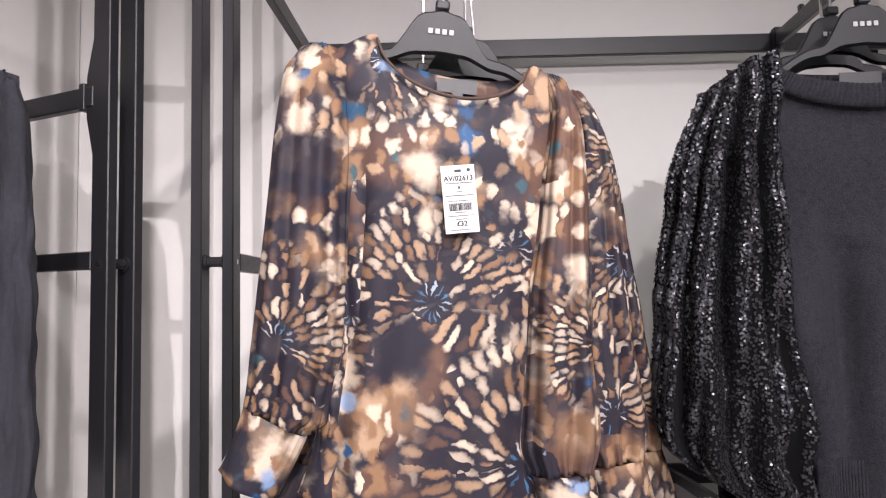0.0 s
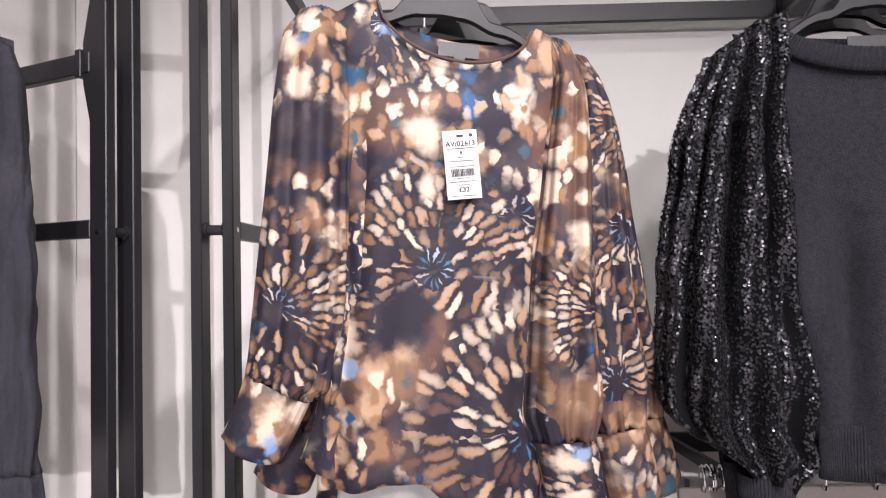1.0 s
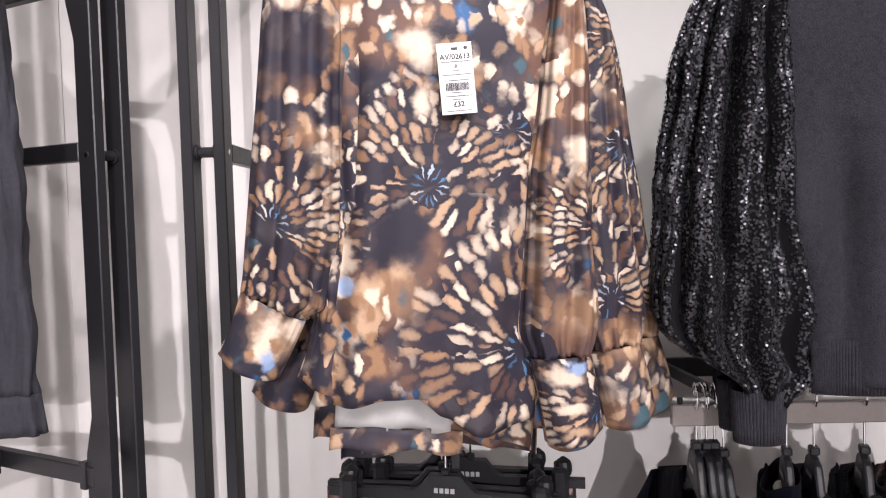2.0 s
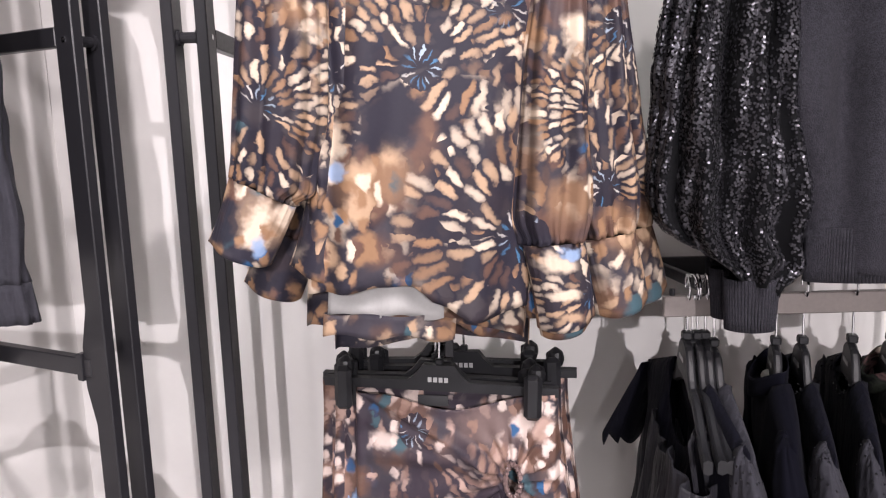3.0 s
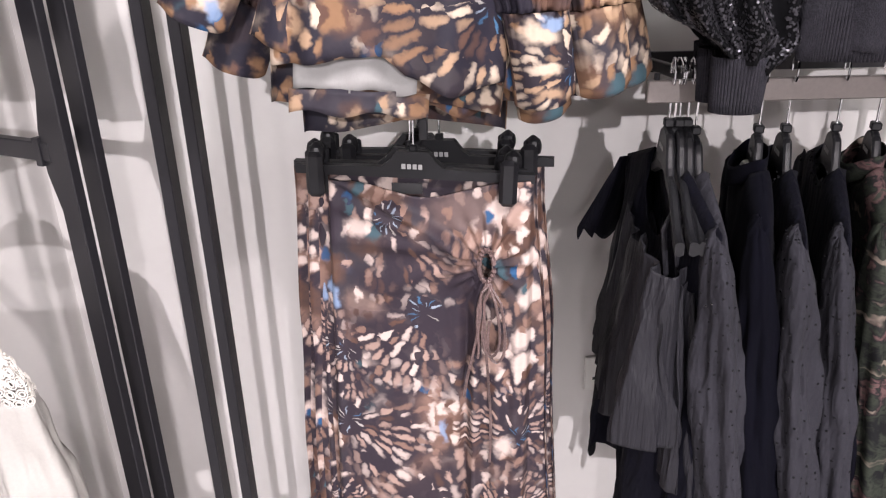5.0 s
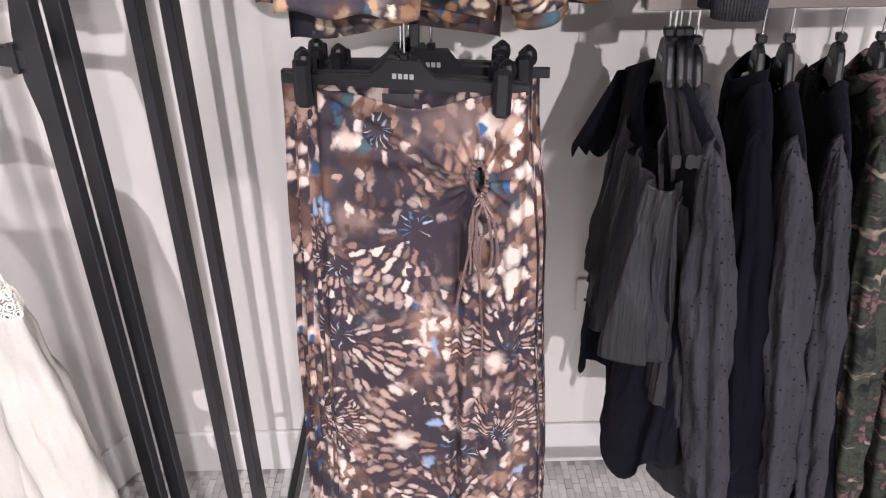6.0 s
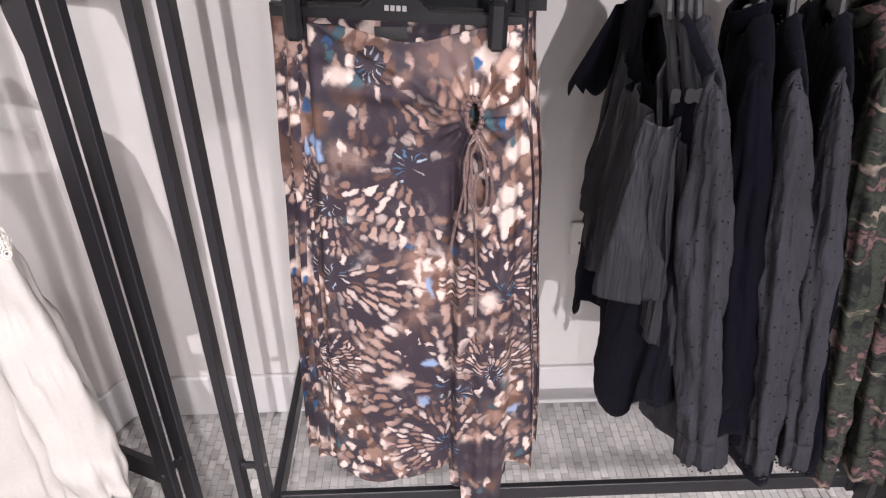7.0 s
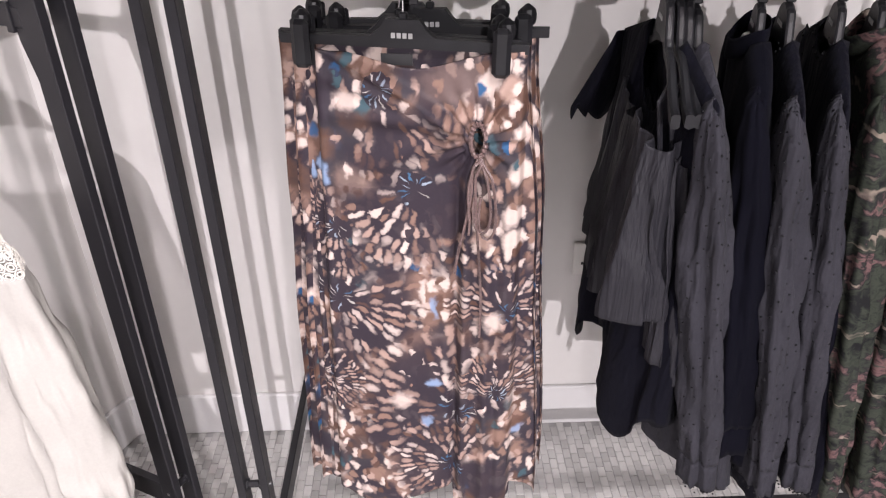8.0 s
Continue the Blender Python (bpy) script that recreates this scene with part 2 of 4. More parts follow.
top = rail("wall_rail", "black steel rail fixed across the wall", [
    ("rail_bar", box((-0.377, 1.248, 2.203), (2.4, 1.262, 2.241), 0.0015), BLACK_STEEL),
    ("rail_joint", box((0.618, 1.243, 2.199), (0.634, 1.267, 2.245), 0.0015), BLACK_STEEL)])
mid = rail("wall_rail", "black steel rail across the wall at waist height", [
    ("rail_bar", box((-0.12, 1.256, 1.295), (2.4, 1.27, 1.335), 0.0015), BLACK_STEEL)])
for x in (0.0, 1.0, 2.0):
    part("rail_bracket", box((x, 1.262, 2.207), (x + 0.03, 1.305, 2.237), 0.0015), BLACK_STEEL, top)
    part("rail_bracket", box((x, 1.27, 1.3), (x + 0.03, 1.305, 1.33), 0.0015), BLACK_STEEL, mid)
front = rail("hanging_rail", "brown-grey flat steel hanging rail with an end peg", [
    ("rail_bar", box((0.249, 0.787, 1.329), (1.9, 0.8, 1.361), 0.0015), RAIL_STEEL),
    ("end_peg", add_tube(bmesh.new(), [(0.262, 0.793, 1.361), (0.262, 0.793, 1.371)], 0.004), BLACK_STEEL),
    ("support_arm", bar_between((0.37, 0.8, 1.345), (0.37, 1.256, 1.318), 0.012, 0.022), BLACK_STEEL),
    ("support_arm", bar_between((1.5, 0.8, 1.345), (1.5, 1.256, 1.318), 0.012, 0.022), BLACK_STEEL)])
rail("low_rail", "black steel cross bar low between the frames", [
    ("rail_bar", box((-0.377, 0.79, 0.214), (0.842, 0.805, 0.25), 0.0015), BLACK_STEEL),
    ("rail_end", box((0.836, 0.784, 0.208), (0.85, 0.811, 0.256), 0.0015), BLACK_STEEL)])


def display_arm(a, b):
    """A waterfall arm from the wall rail towards the aisle, with notches on its top edge."""
    arm = thing("faceout_rail", "black steel display rail with notched top edge", "display rail")
    part("arm_bar", bar_between(a, b, 0.012, 0.03), BLACK_STEEL, arm)
    a, b = Vector(a), Vector(b)
    for k in range(7):
        p = lerp(a, b, 0.25 + 0.72 * k / 6) + Vector((0, 0, 0.015))
        part("notch_peg", box(p + Vector((-0.004, -0.006, 0)), p + Vector((0.004, 0.006, 0.012)), 0.001), BLACK_STEEL, arm)
    part("arm_hook", box(a + Vector((-0.01, -0.012, -0.024)), a + Vector((0.01, 0.006, 0.024)), 0.001), BLACK_STEEL, arm)
    return arm


display_arm((-0.075, 1.236, 2.222), (-0.075, 0.58, 2.175))
display_arm((0.626, 1.236, 2.222), (0.53, 0.60, 2.16))
display_arm((-0.07, 1.244, 1.315), (-0.07, 0.68, 1.325))

# ---- hangers ----


def add_hook(bm, base, reach, turn=0.0, r=0.0018, side=0.02):
    """A wire hook rising from base to reach above it; its bend lies across the hanger's face."""
    bx, by, bz = base
    c, s = math.cos(turn), math.sin(turn)
    pts = [(bx, by, bz), (bx, by, bz + (reach - side) * 0.6)]
    pts.append((bx + 0.3 * side * c, by + 0.3 * side * s, bz + reach - 1.5 * side))
    for k in range(10):
        a = math.radians(-40 + 230 * k / 9)
        o = side * math.cos(a)
        pts.append((bx + o * c, by + o * s, bz + reach - side + side * math.sin(a)))
    return add_tube(bm, pts, r, 8)


def top_hanger(m, width=0.38, reach=0.08, turn=1.57, group=""):
    """A moulded plastic clothes hanger: shaped arms, a tall shoulder plate with a pale mark, a chrome hook. Origin at the hook's foot."""
    h = thing("clothes_hanger", "black moulded plastic clothes hanger with chrome hook", "hanger", m, group)
    n = 24

    def top_z(x):
        a = abs(x) / (width / 2)
        return curve(a, [(0, 0.0), (0.12, -0.005), (0.36, -0.058), (1, -0.108)])

    def low_z(x):
        a = abs(x) / (width / 2)
        return curve(a, [(0, -0.058), (0.15, -0.06), (0.4, -0.075), (1, -0.128)])
    bm = bmesh.new()
    rows = []
    for i in range(2 * n + 1):
        x = (i / n - 1) * width / 2
        t = 0.0058
        rows.append([bm.verts.new(p) for p in ((x, -t, top_z(x) - 0.003), (x, -t + 0.003, top_z(x)), (x, t - 0.003, top_z(x)), (x, t, top_z(x) - 0.003),
                                               (x, t, low_z(x) + 0.003), (x, 0, low_z(x)), (x, -t, low_z(x) + 0.003))])
    for a, b in zip(rows, rows[1:]):
        for k in range(7):
            f = bm.faces.new((a[k], a[(k + 1) % 7], b[(k + 1) % 7], b[k]))
    bm.faces.new(rows[0]); bm.faces.new(rows[-1][::-1])
    part("body", bm, BLACK_PLASTIC, h)
    part("size_ring", box((-0.009, -0.007, 0.0), (0.009, 0.007, 0.012), 0.002), BLACK_PLASTIC, h)
    part("hook", add_hook(bmesh.new(), (0, 0, 0.01), reach, turn), CHROME, h, "chrome hook")
    bm = bmesh.new()
    for k in range(4):
        add_box(bm, (-0.0165 + k * 0.009, -0.0076, -0.033), (-0.011 + k * 0.009, -0.0068, -0.0265))
    part("maker_mark", bm, GREY_PRINT, h, "pale grey mark bars")
    return h


def clip_hanger(m, width=0.345, reach=0.09, group=""):
    """A bar hanger with two gripping clips for skirts."""
    h = thing("clip_hanger", "black plastic skirt hanger with two clips", "hanger", m, group)
    bm = bmesh.new()
    n = 30
    rows = []
    for i in range(n + 1):
        x = (i / n - 0.5) * width
        a = abs(x) / (width / 2)
        zt = curve(a, [(0, 0.005), (0.13, 0.005), (0.25, -0.019), (1, -0.021)])
        zb = curve(a, [(0, -0.034), (1, -0.034)])
        rows.append([bm.verts.new(p) for p in ((x, -0.007, zt), (x, 0.007, zt), (x, 0.007, zb), (x, -0.007, zb))])
    for a, b in zip(rows, rows[1:]):
        for k in range(4):
            bm.faces.new((a[k], a[(k + 1) % 4], b[(k + 1) % 4], b[k]))
    bm.faces.new(rows[0]); bm.faces.new(rows[-1][::-1])
    part("bar", bm, BLACK_PLASTIC, h)
    for s in (-1, 1):
        x = s * 0.137
        clip = part("clip", box((x - 0.0125, -0.033, -0.062), (x + 0.0125, -0.019, 0.004), 0.006), BLACK_PLASTIC, h)
        part("clip_back", box((x - 0.011, 0.0075, -0.07), (x + 0.011, 0.014, 0.002), 0.003), BLACK_PLASTIC, clip)
        part("clip_knob", add_tube(bmesh.new(), [(x + s * 0.004, 0.0, -0.022 + 0.0068 * q) for q in range(6)], lambda t: 0.0025 + 0.0105 * math.sqrt(max(0, 1 - (2 * t - 1) ** 2)), 12), BLACK_PLASTIC, clip)
    part("neck", box((-0.006, -0.005, 0.004), (0.006, 0.005, 0.014), 0.002), BLACK_PLASTIC, h)
    part("hook", add_hook(bmesh.new(), (0, 0, 0.014), reach - 0.014, 1.57), CHROME, h, "chrome hook")
    bm = bmesh.new()
    for k in range(4):
        add_box(bm, (-0.0155 + k * 0.008, -0.0086, -0.02), (-0.01 + k * 0.008, -0.0072, -0.013))
    part("maker_mark", bm, GREY_PRINT, h, "pale grey mark bars")
    return h

# ---- printed fabrics ----


def petal_group():
    """Node group: a burst of petals in several uneven rings round a centre, with thin strokes at its heart."""
    g = bpy.data.node_groups.new("petal_burst", "ShaderNodeTree")
    for nm, kind in (("Vector", "NodeSocketVector"), ("Centre", "NodeSocketVector"), ("Size", "NodeSocketFloat"), ("Seed", "NodeSocketFloat"), ("Facing", "NodeSocketFloat"), ("Spread", "NodeSocketFloat")):
        g.interface.new_socket(nm, in_out="INPUT", socket_type=kind)
    for nm in ("Mask", "Random", "Heart", "Ground"):
        g.interface.new_socket(nm, in_out="OUTPUT", socket_type="NodeSocketFloat")

    class Holder:
        node_tree = g
    n = Nodes(Holder)
    i = n.add("NodeGroupInput").outputs
    d = n.vmath("SUBTRACT", i["Vector"], i["Centre"])
    shifted = n.vmath("ADD", d, n.add("ShaderNodeCombineXYZ", [i["Seed"], i["Seed"], 0.0]).outputs[0])
    wob = n.noise(shifted, 55.0, 3, 0.55, "Color")
    d = n.vmath("ADD", d, n.vmath("MULTIPLY", n.vmath("SUBTRACT", wob, (0.5, 0.5, 0.5)), (0.019, 0.019, 0.0)))
    xyz = n.add("ShaderNodeSeparateXYZ", [d]).outputs
    r = n.math("DIVIDE", n.math("SQRT", n.math("ADD", n.math("MULTIPLY", xyz[0], xyz[0]), n.math("MULTIPLY", xyz[1], xyz[1]))), i["Size"])
    ang = n.math("ARCTAN2", xyz[1], xyz[0])
    slow = n.noise(shifted, 15.0, 1)
    q = n.math("ADD", n.math("MULTIPLY", r, 4.1), n.math("MULTIPLY", n.math("SUBTRACT", slow, 0.5), n.math("MINIMUM", n.math("MULTIPLY", r, 2.4), 1.6)))
    k = n.math("FLOOR", q)
    count = n.math("FLOOR", n.math("ADD", 13.0, n.math("MULTIPLY", k, 9.5)))
    t = n.math("ADD", n.math("MULTIPLY", n.math("DIVIDE", ang, math.tau), count), n.math("ADD", i["Seed"], n.math("MULTIPLY", k, 0.37)))
    ident = n.math("ADD", n.math("FLOOR", t), n.math("ADD", n.math("MULTIPLY", k, 57.0), n.math("MULTIPLY", i["Seed"], 13.0)))
    rnd = n.add("ShaderNodeTexWhiteNoise", {"W": ident}, noise_dimensions="1D").outputs["Value"]
    rnd2 = n.math("FRACT", n.math("MULTIPLY", rnd, 17.3))
    across = n.math("MULTIPLY", n.math("SUBTRACT", n.math("FRACT", t), 0.5), n.math("ADD", 2.35, n.math("ADD", n.math("MULTIPLY", rnd2, 0.9), n.math("MULTIPLY", n.math("LESS_THAN", k, 0.5), 3.4))))
    heart = n.math("LESS_THAN", k, 0.5)
    middle = n.math("ADD", n.math("ADD", 0.42, n.math("MULTIPLY", rnd2, 0.16)), n.math("MULTIPLY", heart, 0.16))
    along = n.math("MULTIPLY", n.math("SUBTRACT", n.math("FRACT", q), middle), n.math("ADD", 2.0, n.math("MULTIPLY", heart, 1.3)))
    blunt = n.math("ADD", n.math("POWER", n.math("ABSOLUTE", along), 2.4), n.math("POWER", n.math("ABSOLUTE", across), 2.2))
    mask = n.smooth(blunt, 1.6, n.math("ADD", -0.3, n.math("MULTIPLY", rnd2, 0.5)))
    gap = n.math("ABSOLUTE", n.math("WRAP", n.math("SUBTRACT", ang, i["Facing"]), math.pi, -math.pi))
    keep = n.math("MAXIMUM", n.smooth(gap, i["Spread"], n.math("SUBTRACT", i["Spread"], 0.6)), heart)
    edge = n.math("ADD", 0.95, n.math("MULTIPLY", slow, 0.6))
    inside = n.smooth(r, edge, n.math("SUBTRACT", edge, 0.08))
    some = n.math("GREATER_THAN", n.math("ADD", rnd, n.math("MULTIPLY", n.math("SUBTRACT", n.noise(shifted, 18.0, 2), 0.5), 1.6)), 0.27)
    strong = n.math("ADD", 0.65, n.math("MULTIPLY", rnd2, 0.35))
    out = n.add("NodeGroupOutput")
    n.tree.links.new(n.math("MULTIPLY", n.math("MULTIPLY", n.math("MULTIPLY", mask, keep), n.math("MULTIPLY", some, strong)), inside), out.inputs["Mask"])
    n.tree.links.new(rnd, out.inputs["Random"])
    n.tree.links.new(heart, out.inputs["Heart"])
    n.tree.links.new(n.math("MULTIPLY", n.math("MULTIPLY", n.smooth(r, 1.3, 0.9), keep), 0.96), out.inputs["Ground"])
    return g


PETALS = petal_group()
DARK, CHAR, BROWN, TAN, SAND, CREAM = (0.022, 0.02, 0.03), (0.045, 0.04, 0.05), (0.11, 0.062, 0.048), (0.36, 0.2, 0.105), (0.55, 0.36, 0.22), (0.86, 0.73, 0.56)
BLUE, TEAL = (0.03, 0.09, 0.2), (0.05, 0.09, 0.11)


def printed(name, rings, voids, masses, accents, tan, sand, cream, dark, shift):
    """A blurred photographic petal print: soft blots on a dark ground, with rings of petals round given centres."""
    m = mat(name, dark, 0.5)
    n = Nodes(m)
    uv = n.add("ShaderNodeUVMap").outputs[0]
    base = n.vmath("ADD", uv, shift)
    warp = n.vmath("MULTIPLY", n.vmath("SUBTRACT", n.noise(base, 34.0, 3, 0.55, "Color"), (0.5, 0.5, 0.5)), (0.034, 0.034, 0))
    p = n.vmath("ADD", base, warp)
    ground = n.ramp(n.noise(p, 10.0, 2), [(0.45, dark), (0.55, CHAR), (0.64, BROWN), (0.76, tuple(0.5 * a + 0.5 * b for a, b in zip(BROWN, tan)))])
    colour = ground

    def blot(colour, x, y, rx, ry, tone, strength):
        away = n.vmath("MULTIPLY", n.vmath("SUBTRACT", p, (x + shift[0], y + shift[1], 0)), (1 / rx, 1 / ry, 0))
        far = n.add("ShaderNodeVectorMath", [away], operation="LENGTH").outputs["Value"]
        return n.mix(n.math("MULTIPLY", n.smooth(far, 1.25, 0.45), strength), colour, tone)
    for one in masses:
        colour = blot(colour, *one)
    blot_colours = [(0.0, BROWN), (0.15, tan), (0.33, sand), (0.47, cream), (0.65, tan), (0.76, cream), (0.93, TEAL), (0.97, BLUE)]
    presence = n.noise(p, 8.0, 2, 0.5)
    for scale, stretch, size, bias in ((26.0, (1.0, 0.75, 1), 0.42, 0.01), (58.0, (1.0, 0.62, 1), 0.4, -0.055)):
        v = n.add("ShaderNodeTexVoronoi", {"Vector": n.vmath("MULTIPLY", p, stretch), "Scale": scale, "Randomness": 0.9}, voronoi_dimensions="2D")
        pick = n.add("ShaderNodeSeparateColor", [v.outputs["Color"]]).outputs
        soft = n.math("MULTIPLY", n.smooth(v.outputs["Distance"], size + 0.1, size - 0.2), n.smooth(n.math("ADD", presence, n.math("MULTIPLY", pick[1], 0.25)), 0.565 + bias, 0.69 + bias))
        colour = n.mix(soft, colour, n.ramp(pick[0], blot_colours, "CONSTANT"))
    for cx, cy, size in voids:
        far = n.add("ShaderNodeVectorMath", [p, (cx + shift[0], cy + shift[1], 0)], operation="DISTANCE").outputs["Value"]
        colour = n.mix(n.math("MULTIPLY", n.smooth(far, size * 1.25, size * 0.8), 0.95), colour, dark)
    for cx, cy, size, seed, facing, spread in rings:
        b = n.add("ShaderNodeGroup")
        b.node_tree = PETALS
        n.tree.links.new(uv, b.inputs["Vector"])
        for k, val in (("Centre", (cx, cy, 0)), ("Size", size), ("Seed", seed), ("Facing", radians(facing)), ("Spread", radians(spread))):
            b.inputs[k].default_value = val
        colour = n.mix(b.outputs["Ground"], colour, dark)
        petal = n.ramp(b.outputs["Random"], [(0.0, tan), (0.3, cream), (0.45, tan), (0.55, sand), (0.68, cream), (0.8, sand), (0.92, BROWN)], "CONSTANT")
        stroke = n.ramp(b.outputs["Random"], [(0.0, (0.3, 0.36, 0.44)), (0.4, (0.06, 0.15, 0.27)), (0.65, (0.45, 0.42, 0.4))], "CONSTANT")
        colour = n.mix(b.outputs["Mask"], colour, n.mix(b.outputs["Heart"], petal, stroke))
    for one in accents:
        colour = blot(colour, *one)
    fine = n.noise(uv, 160.0, 2)
    colour = n.mix(0.12, colour, n.mix(fine, (0, 0, 0), colour), "MIX")
    n.link(colour, "Base Color")
    wr = n.noise(n.vmath("MULTIPLY", n.coords(), (1, 1, 0.3)), 14.0, 3)
    n.bump(n.math("ADD", wr, n.math("MULTIPLY", n.noise(uv, 1500, 1), 0.02)), 0.35, 0.012)
    n.bsdf.inputs["Specular IOR Level"].default_value = 0.14
    n.bsdf.inputs["Roughness"].default_value = 0.55
    return m


W_TAN, W_SAND, W_CREAM = (0.25, 0.145, 0.085), (0.39, 0.262, 0.172), (0.58, 0.47, 0.37)
R_TAN, R_SAND, R_CREAM = (0.24, 0.15, 0.12), (0.4, 0.278, 0.235), (0.6, 0.49, 0.445)
SKY, INKY = (0.24, 0.33, 0.5), (0.02, 0.075, 0.15)
BLOUSE_BURSTS = [(0.104, -0.297, 0.122, 1.1, 232, 95), (-0.168, -0.424, 0.09, 2.3, 10, 150), (0.138, -0.56, 0.13, 3.4, 195, 130), (0.163, -0.435, 0.05, 4.2, 90, 40),
                 (0.222, -0.405, 0.07, 8.1, 175, 80), (-0.07, -0.07, 0.07, 9.3, 300, 70), (0.011, -0.368, 0.1, 0.2, 105, 118)]
BEHIND_BURSTS = [(0.19, -0.3, 0.09, 5.1, 260, 130), (0.17, -0.5, 0.1, 6.3, 60, 120), (-0.16, -0.36, 0.08, 7.4, 20, 150), (0.03, -0.45, 0.1, 1.7, 240, 120), (0.2, -0.16, 0.07, 2.8, 200, 120)]
SKIRT_BURSTS = [(-0.006, -0.238, 0.118, 0.7, 236, 66), (-0.132, -0.31, 0.075, 1.9, 190, 120), (-0.135, -0.44, 0.115, 3.1, 335, 75), (0.06, -0.665, 0.15, 2.6, 160, 112),
                (0.05, -0.805, 0.1, 4.4, 165, 130), (0.14, -0.45, 0.08, 5.2, 70, 150), (-0.172, -0.62, 0.06, 6.6, 330, 120), (-0.055, -0.085, 0.105, 7.7, 292, 52), (0.128, -0.616, 0.07, 8.8, 80, 120)]
BLOUSE_PRINT = printed("warm_petal_print_satin", BLOUSE_BURSTS, [(-0.042, -0.415, 0.052), (0.06, -0.405, 0.035), (-0.155, -0.22, 0.045), (-0.08, -0.27, 0.035), (-0.17, -0.5, 0.03)],
                       [(-0.03, -0.5, 0.06, 0.035, W_TAN, 0.8), (0.09, -0.52, 0.04, 0.03, W_TAN, 0.8), (-0.14, -0.33, 0.025, 0.03, W_TAN, 0.9), (0.03, -0.285, 0.035, 0.02, W_TAN, 0.8),
                        (-0.06, -0.2, 0.05, 0.04, BROWN, 0.8), (0.185, -0.25, 0.03, 0.06, BROWN, 0.7), (0.02, -0.59, 0.05, 0.025, BROWN, 0.6), (0.19, -0.51, 0.035, 0.03, W_TAN, 0.8)],
                       [(-0.015, -0.2, 0.026, 0.02, W_CREAM, 0.9), (-0.003, -0.268, 0.015, 0.018, W_CREAM, 0.9), (-0.106, -0.143, 0.013, 0.012, INKY, 0.9), (-0.06, -0.078, 0.018, 0.01, SKY, 0.7),
                        (-0.085, -0.455, 0.012, 0.022, W_CREAM, 0.9), (-0.078, -0.49, 0.011, 0.013, SKY, 0.9), (0.19, -0.14, 0.014, 0.03, W_CREAM, 0.8), (-0.176, -0.12, 0.016, 0.02, W_CREAM, 0.8)],
                       W_TAN, W_SAND, W_CREAM, DARK, (1.3, 2.1, 0))
SKIRT_PRINT = printed("rose_petal_print_satin", SKIRT_BURSTS, [(-0.095, -0.5, 0.048), (-0.13, -0.585, 0.036), (0.035, -0.27, 0.045), (0.06, -0.19, 0.03), (-0.07, -0.74, 0.04), (0.11, -0.83, 0.05)],
                      [(-0.01, -0.42, 0.06, 0.035, R_TAN, 0.85), (0.0, -0.54, 0.05, 0.05, R_TAN, 0.85), (0.07, -0.075, 0.07, 0.035, R_SAND, 0.3), (-0.1, -0.23, 0.035, 0.03, R_SAND, 0.45),
                       (-0.03, -0.84, 0.08, 0.03, R_TAN, 0.8), (0.12, -0.55, 0.03, 0.04, R_TAN, 0.7), (-0.05, -0.62, 0.04, 0.025, R_TAN, 0.7)],
                      [(-0.1, -0.1, 0.022, 0.017, R_CREAM, 0.8), (-0.16, -0.16, 0.008, 0.016, BLUE, 0.9), (-0.148, -0.215, 0.012, 0.018, SKY, 0.9), (0.118, -0.47, 0.018, 0.02, R_CREAM, 0.9), (0.022, -0.45, 0.008, 0.02, SKY, 0.8),
                       (0.02, -0.61, 0.014, 0.01, SKY, 0.9), (0.005, -0.7, 0.012, 0.014, SKY, 0.8), (-0.04, -0.65, 0.018, 0.02, R_CREAM, 0.8), (0.165, -0.72, 0.01, 0.014, SKY, 0.8)],
                      R_TAN, R_SAND, R_CREAM, (0.036, 0.028, 0.038), (4.3, 0.4, 0))
BEHIND_PRINT = printed("warm_petal_print_satin_behind", BEHIND_BURSTS, [(0.2, -0.42, 0.03), (-0.17, -0.55, 0.03)], [(0.2, -0.55, 0.04, 0.04, W_TAN, 0.7), (0.2, -0.24, 0.03, 0.03, W_TAN, 0.7)], [],
                       W_TAN, W_SAND, W_CREAM, DARK, (5.7, 3.3, 0))
CUFF_PRINT = printed("warm_cuff_print_satin", [(0.235, -0.62, 0.09, 6.1, 190, 150)], [(-0.205, -0.55, 0.022)], [(-0.16, -0.55, 0.03, 0.035, W_SAND, 0.6), (0.19, -0.6, 0.05, 0.05, W_TAN, 0.7)],
                     [(-0.16, -0.54, 0.014, 0.013, W_CREAM, 1.0), (-0.165, -0.58, 0.008, 0.015, SKY, 0.9), (0.185, -0.585, 0.026, 0.012, W_CREAM, 0.9), (0.2, -0.572, 0.014, 0.007, SKY, 0.9), (0.2, -0.625, 0.02, 0.009, W_CREAM, 0.9), (0.21, -0.65, 0.018, 0.008, W_SAND, 0.9)],
                     W_TAN, W_SAND, W_CREAM, DARK, (3.35, 1.2, 0))
LINING = cloth("pale_grey_fabric_reverse", (0.33, 0.325, 0.32), 0.7, 0.06)
BINDING = cloth("brown_binding", (0.09, 0.06, 0.05), 0.5, 0.2)

CORD = cloth("rose_brown_rolled_satin", (0.15, 0.1, 0.095), 0.32, 0.8, 900, 60, 0.1, 0.6)
CORD.node_tree.nodes["Principled BSDF"].inputs["Specular IOR Level"].default_value = 0.5

# ---- printed blouses ----
NECK, NECK_HALF = 0.017, 0.098


def shoulder_z(x):
    return curve(x, [(-0.2, -0.1), (-0.15, -0.068), (-0.081, -0.039), (0.115, -0.057), (0.155, -0.07), (0.2, -0.11)])


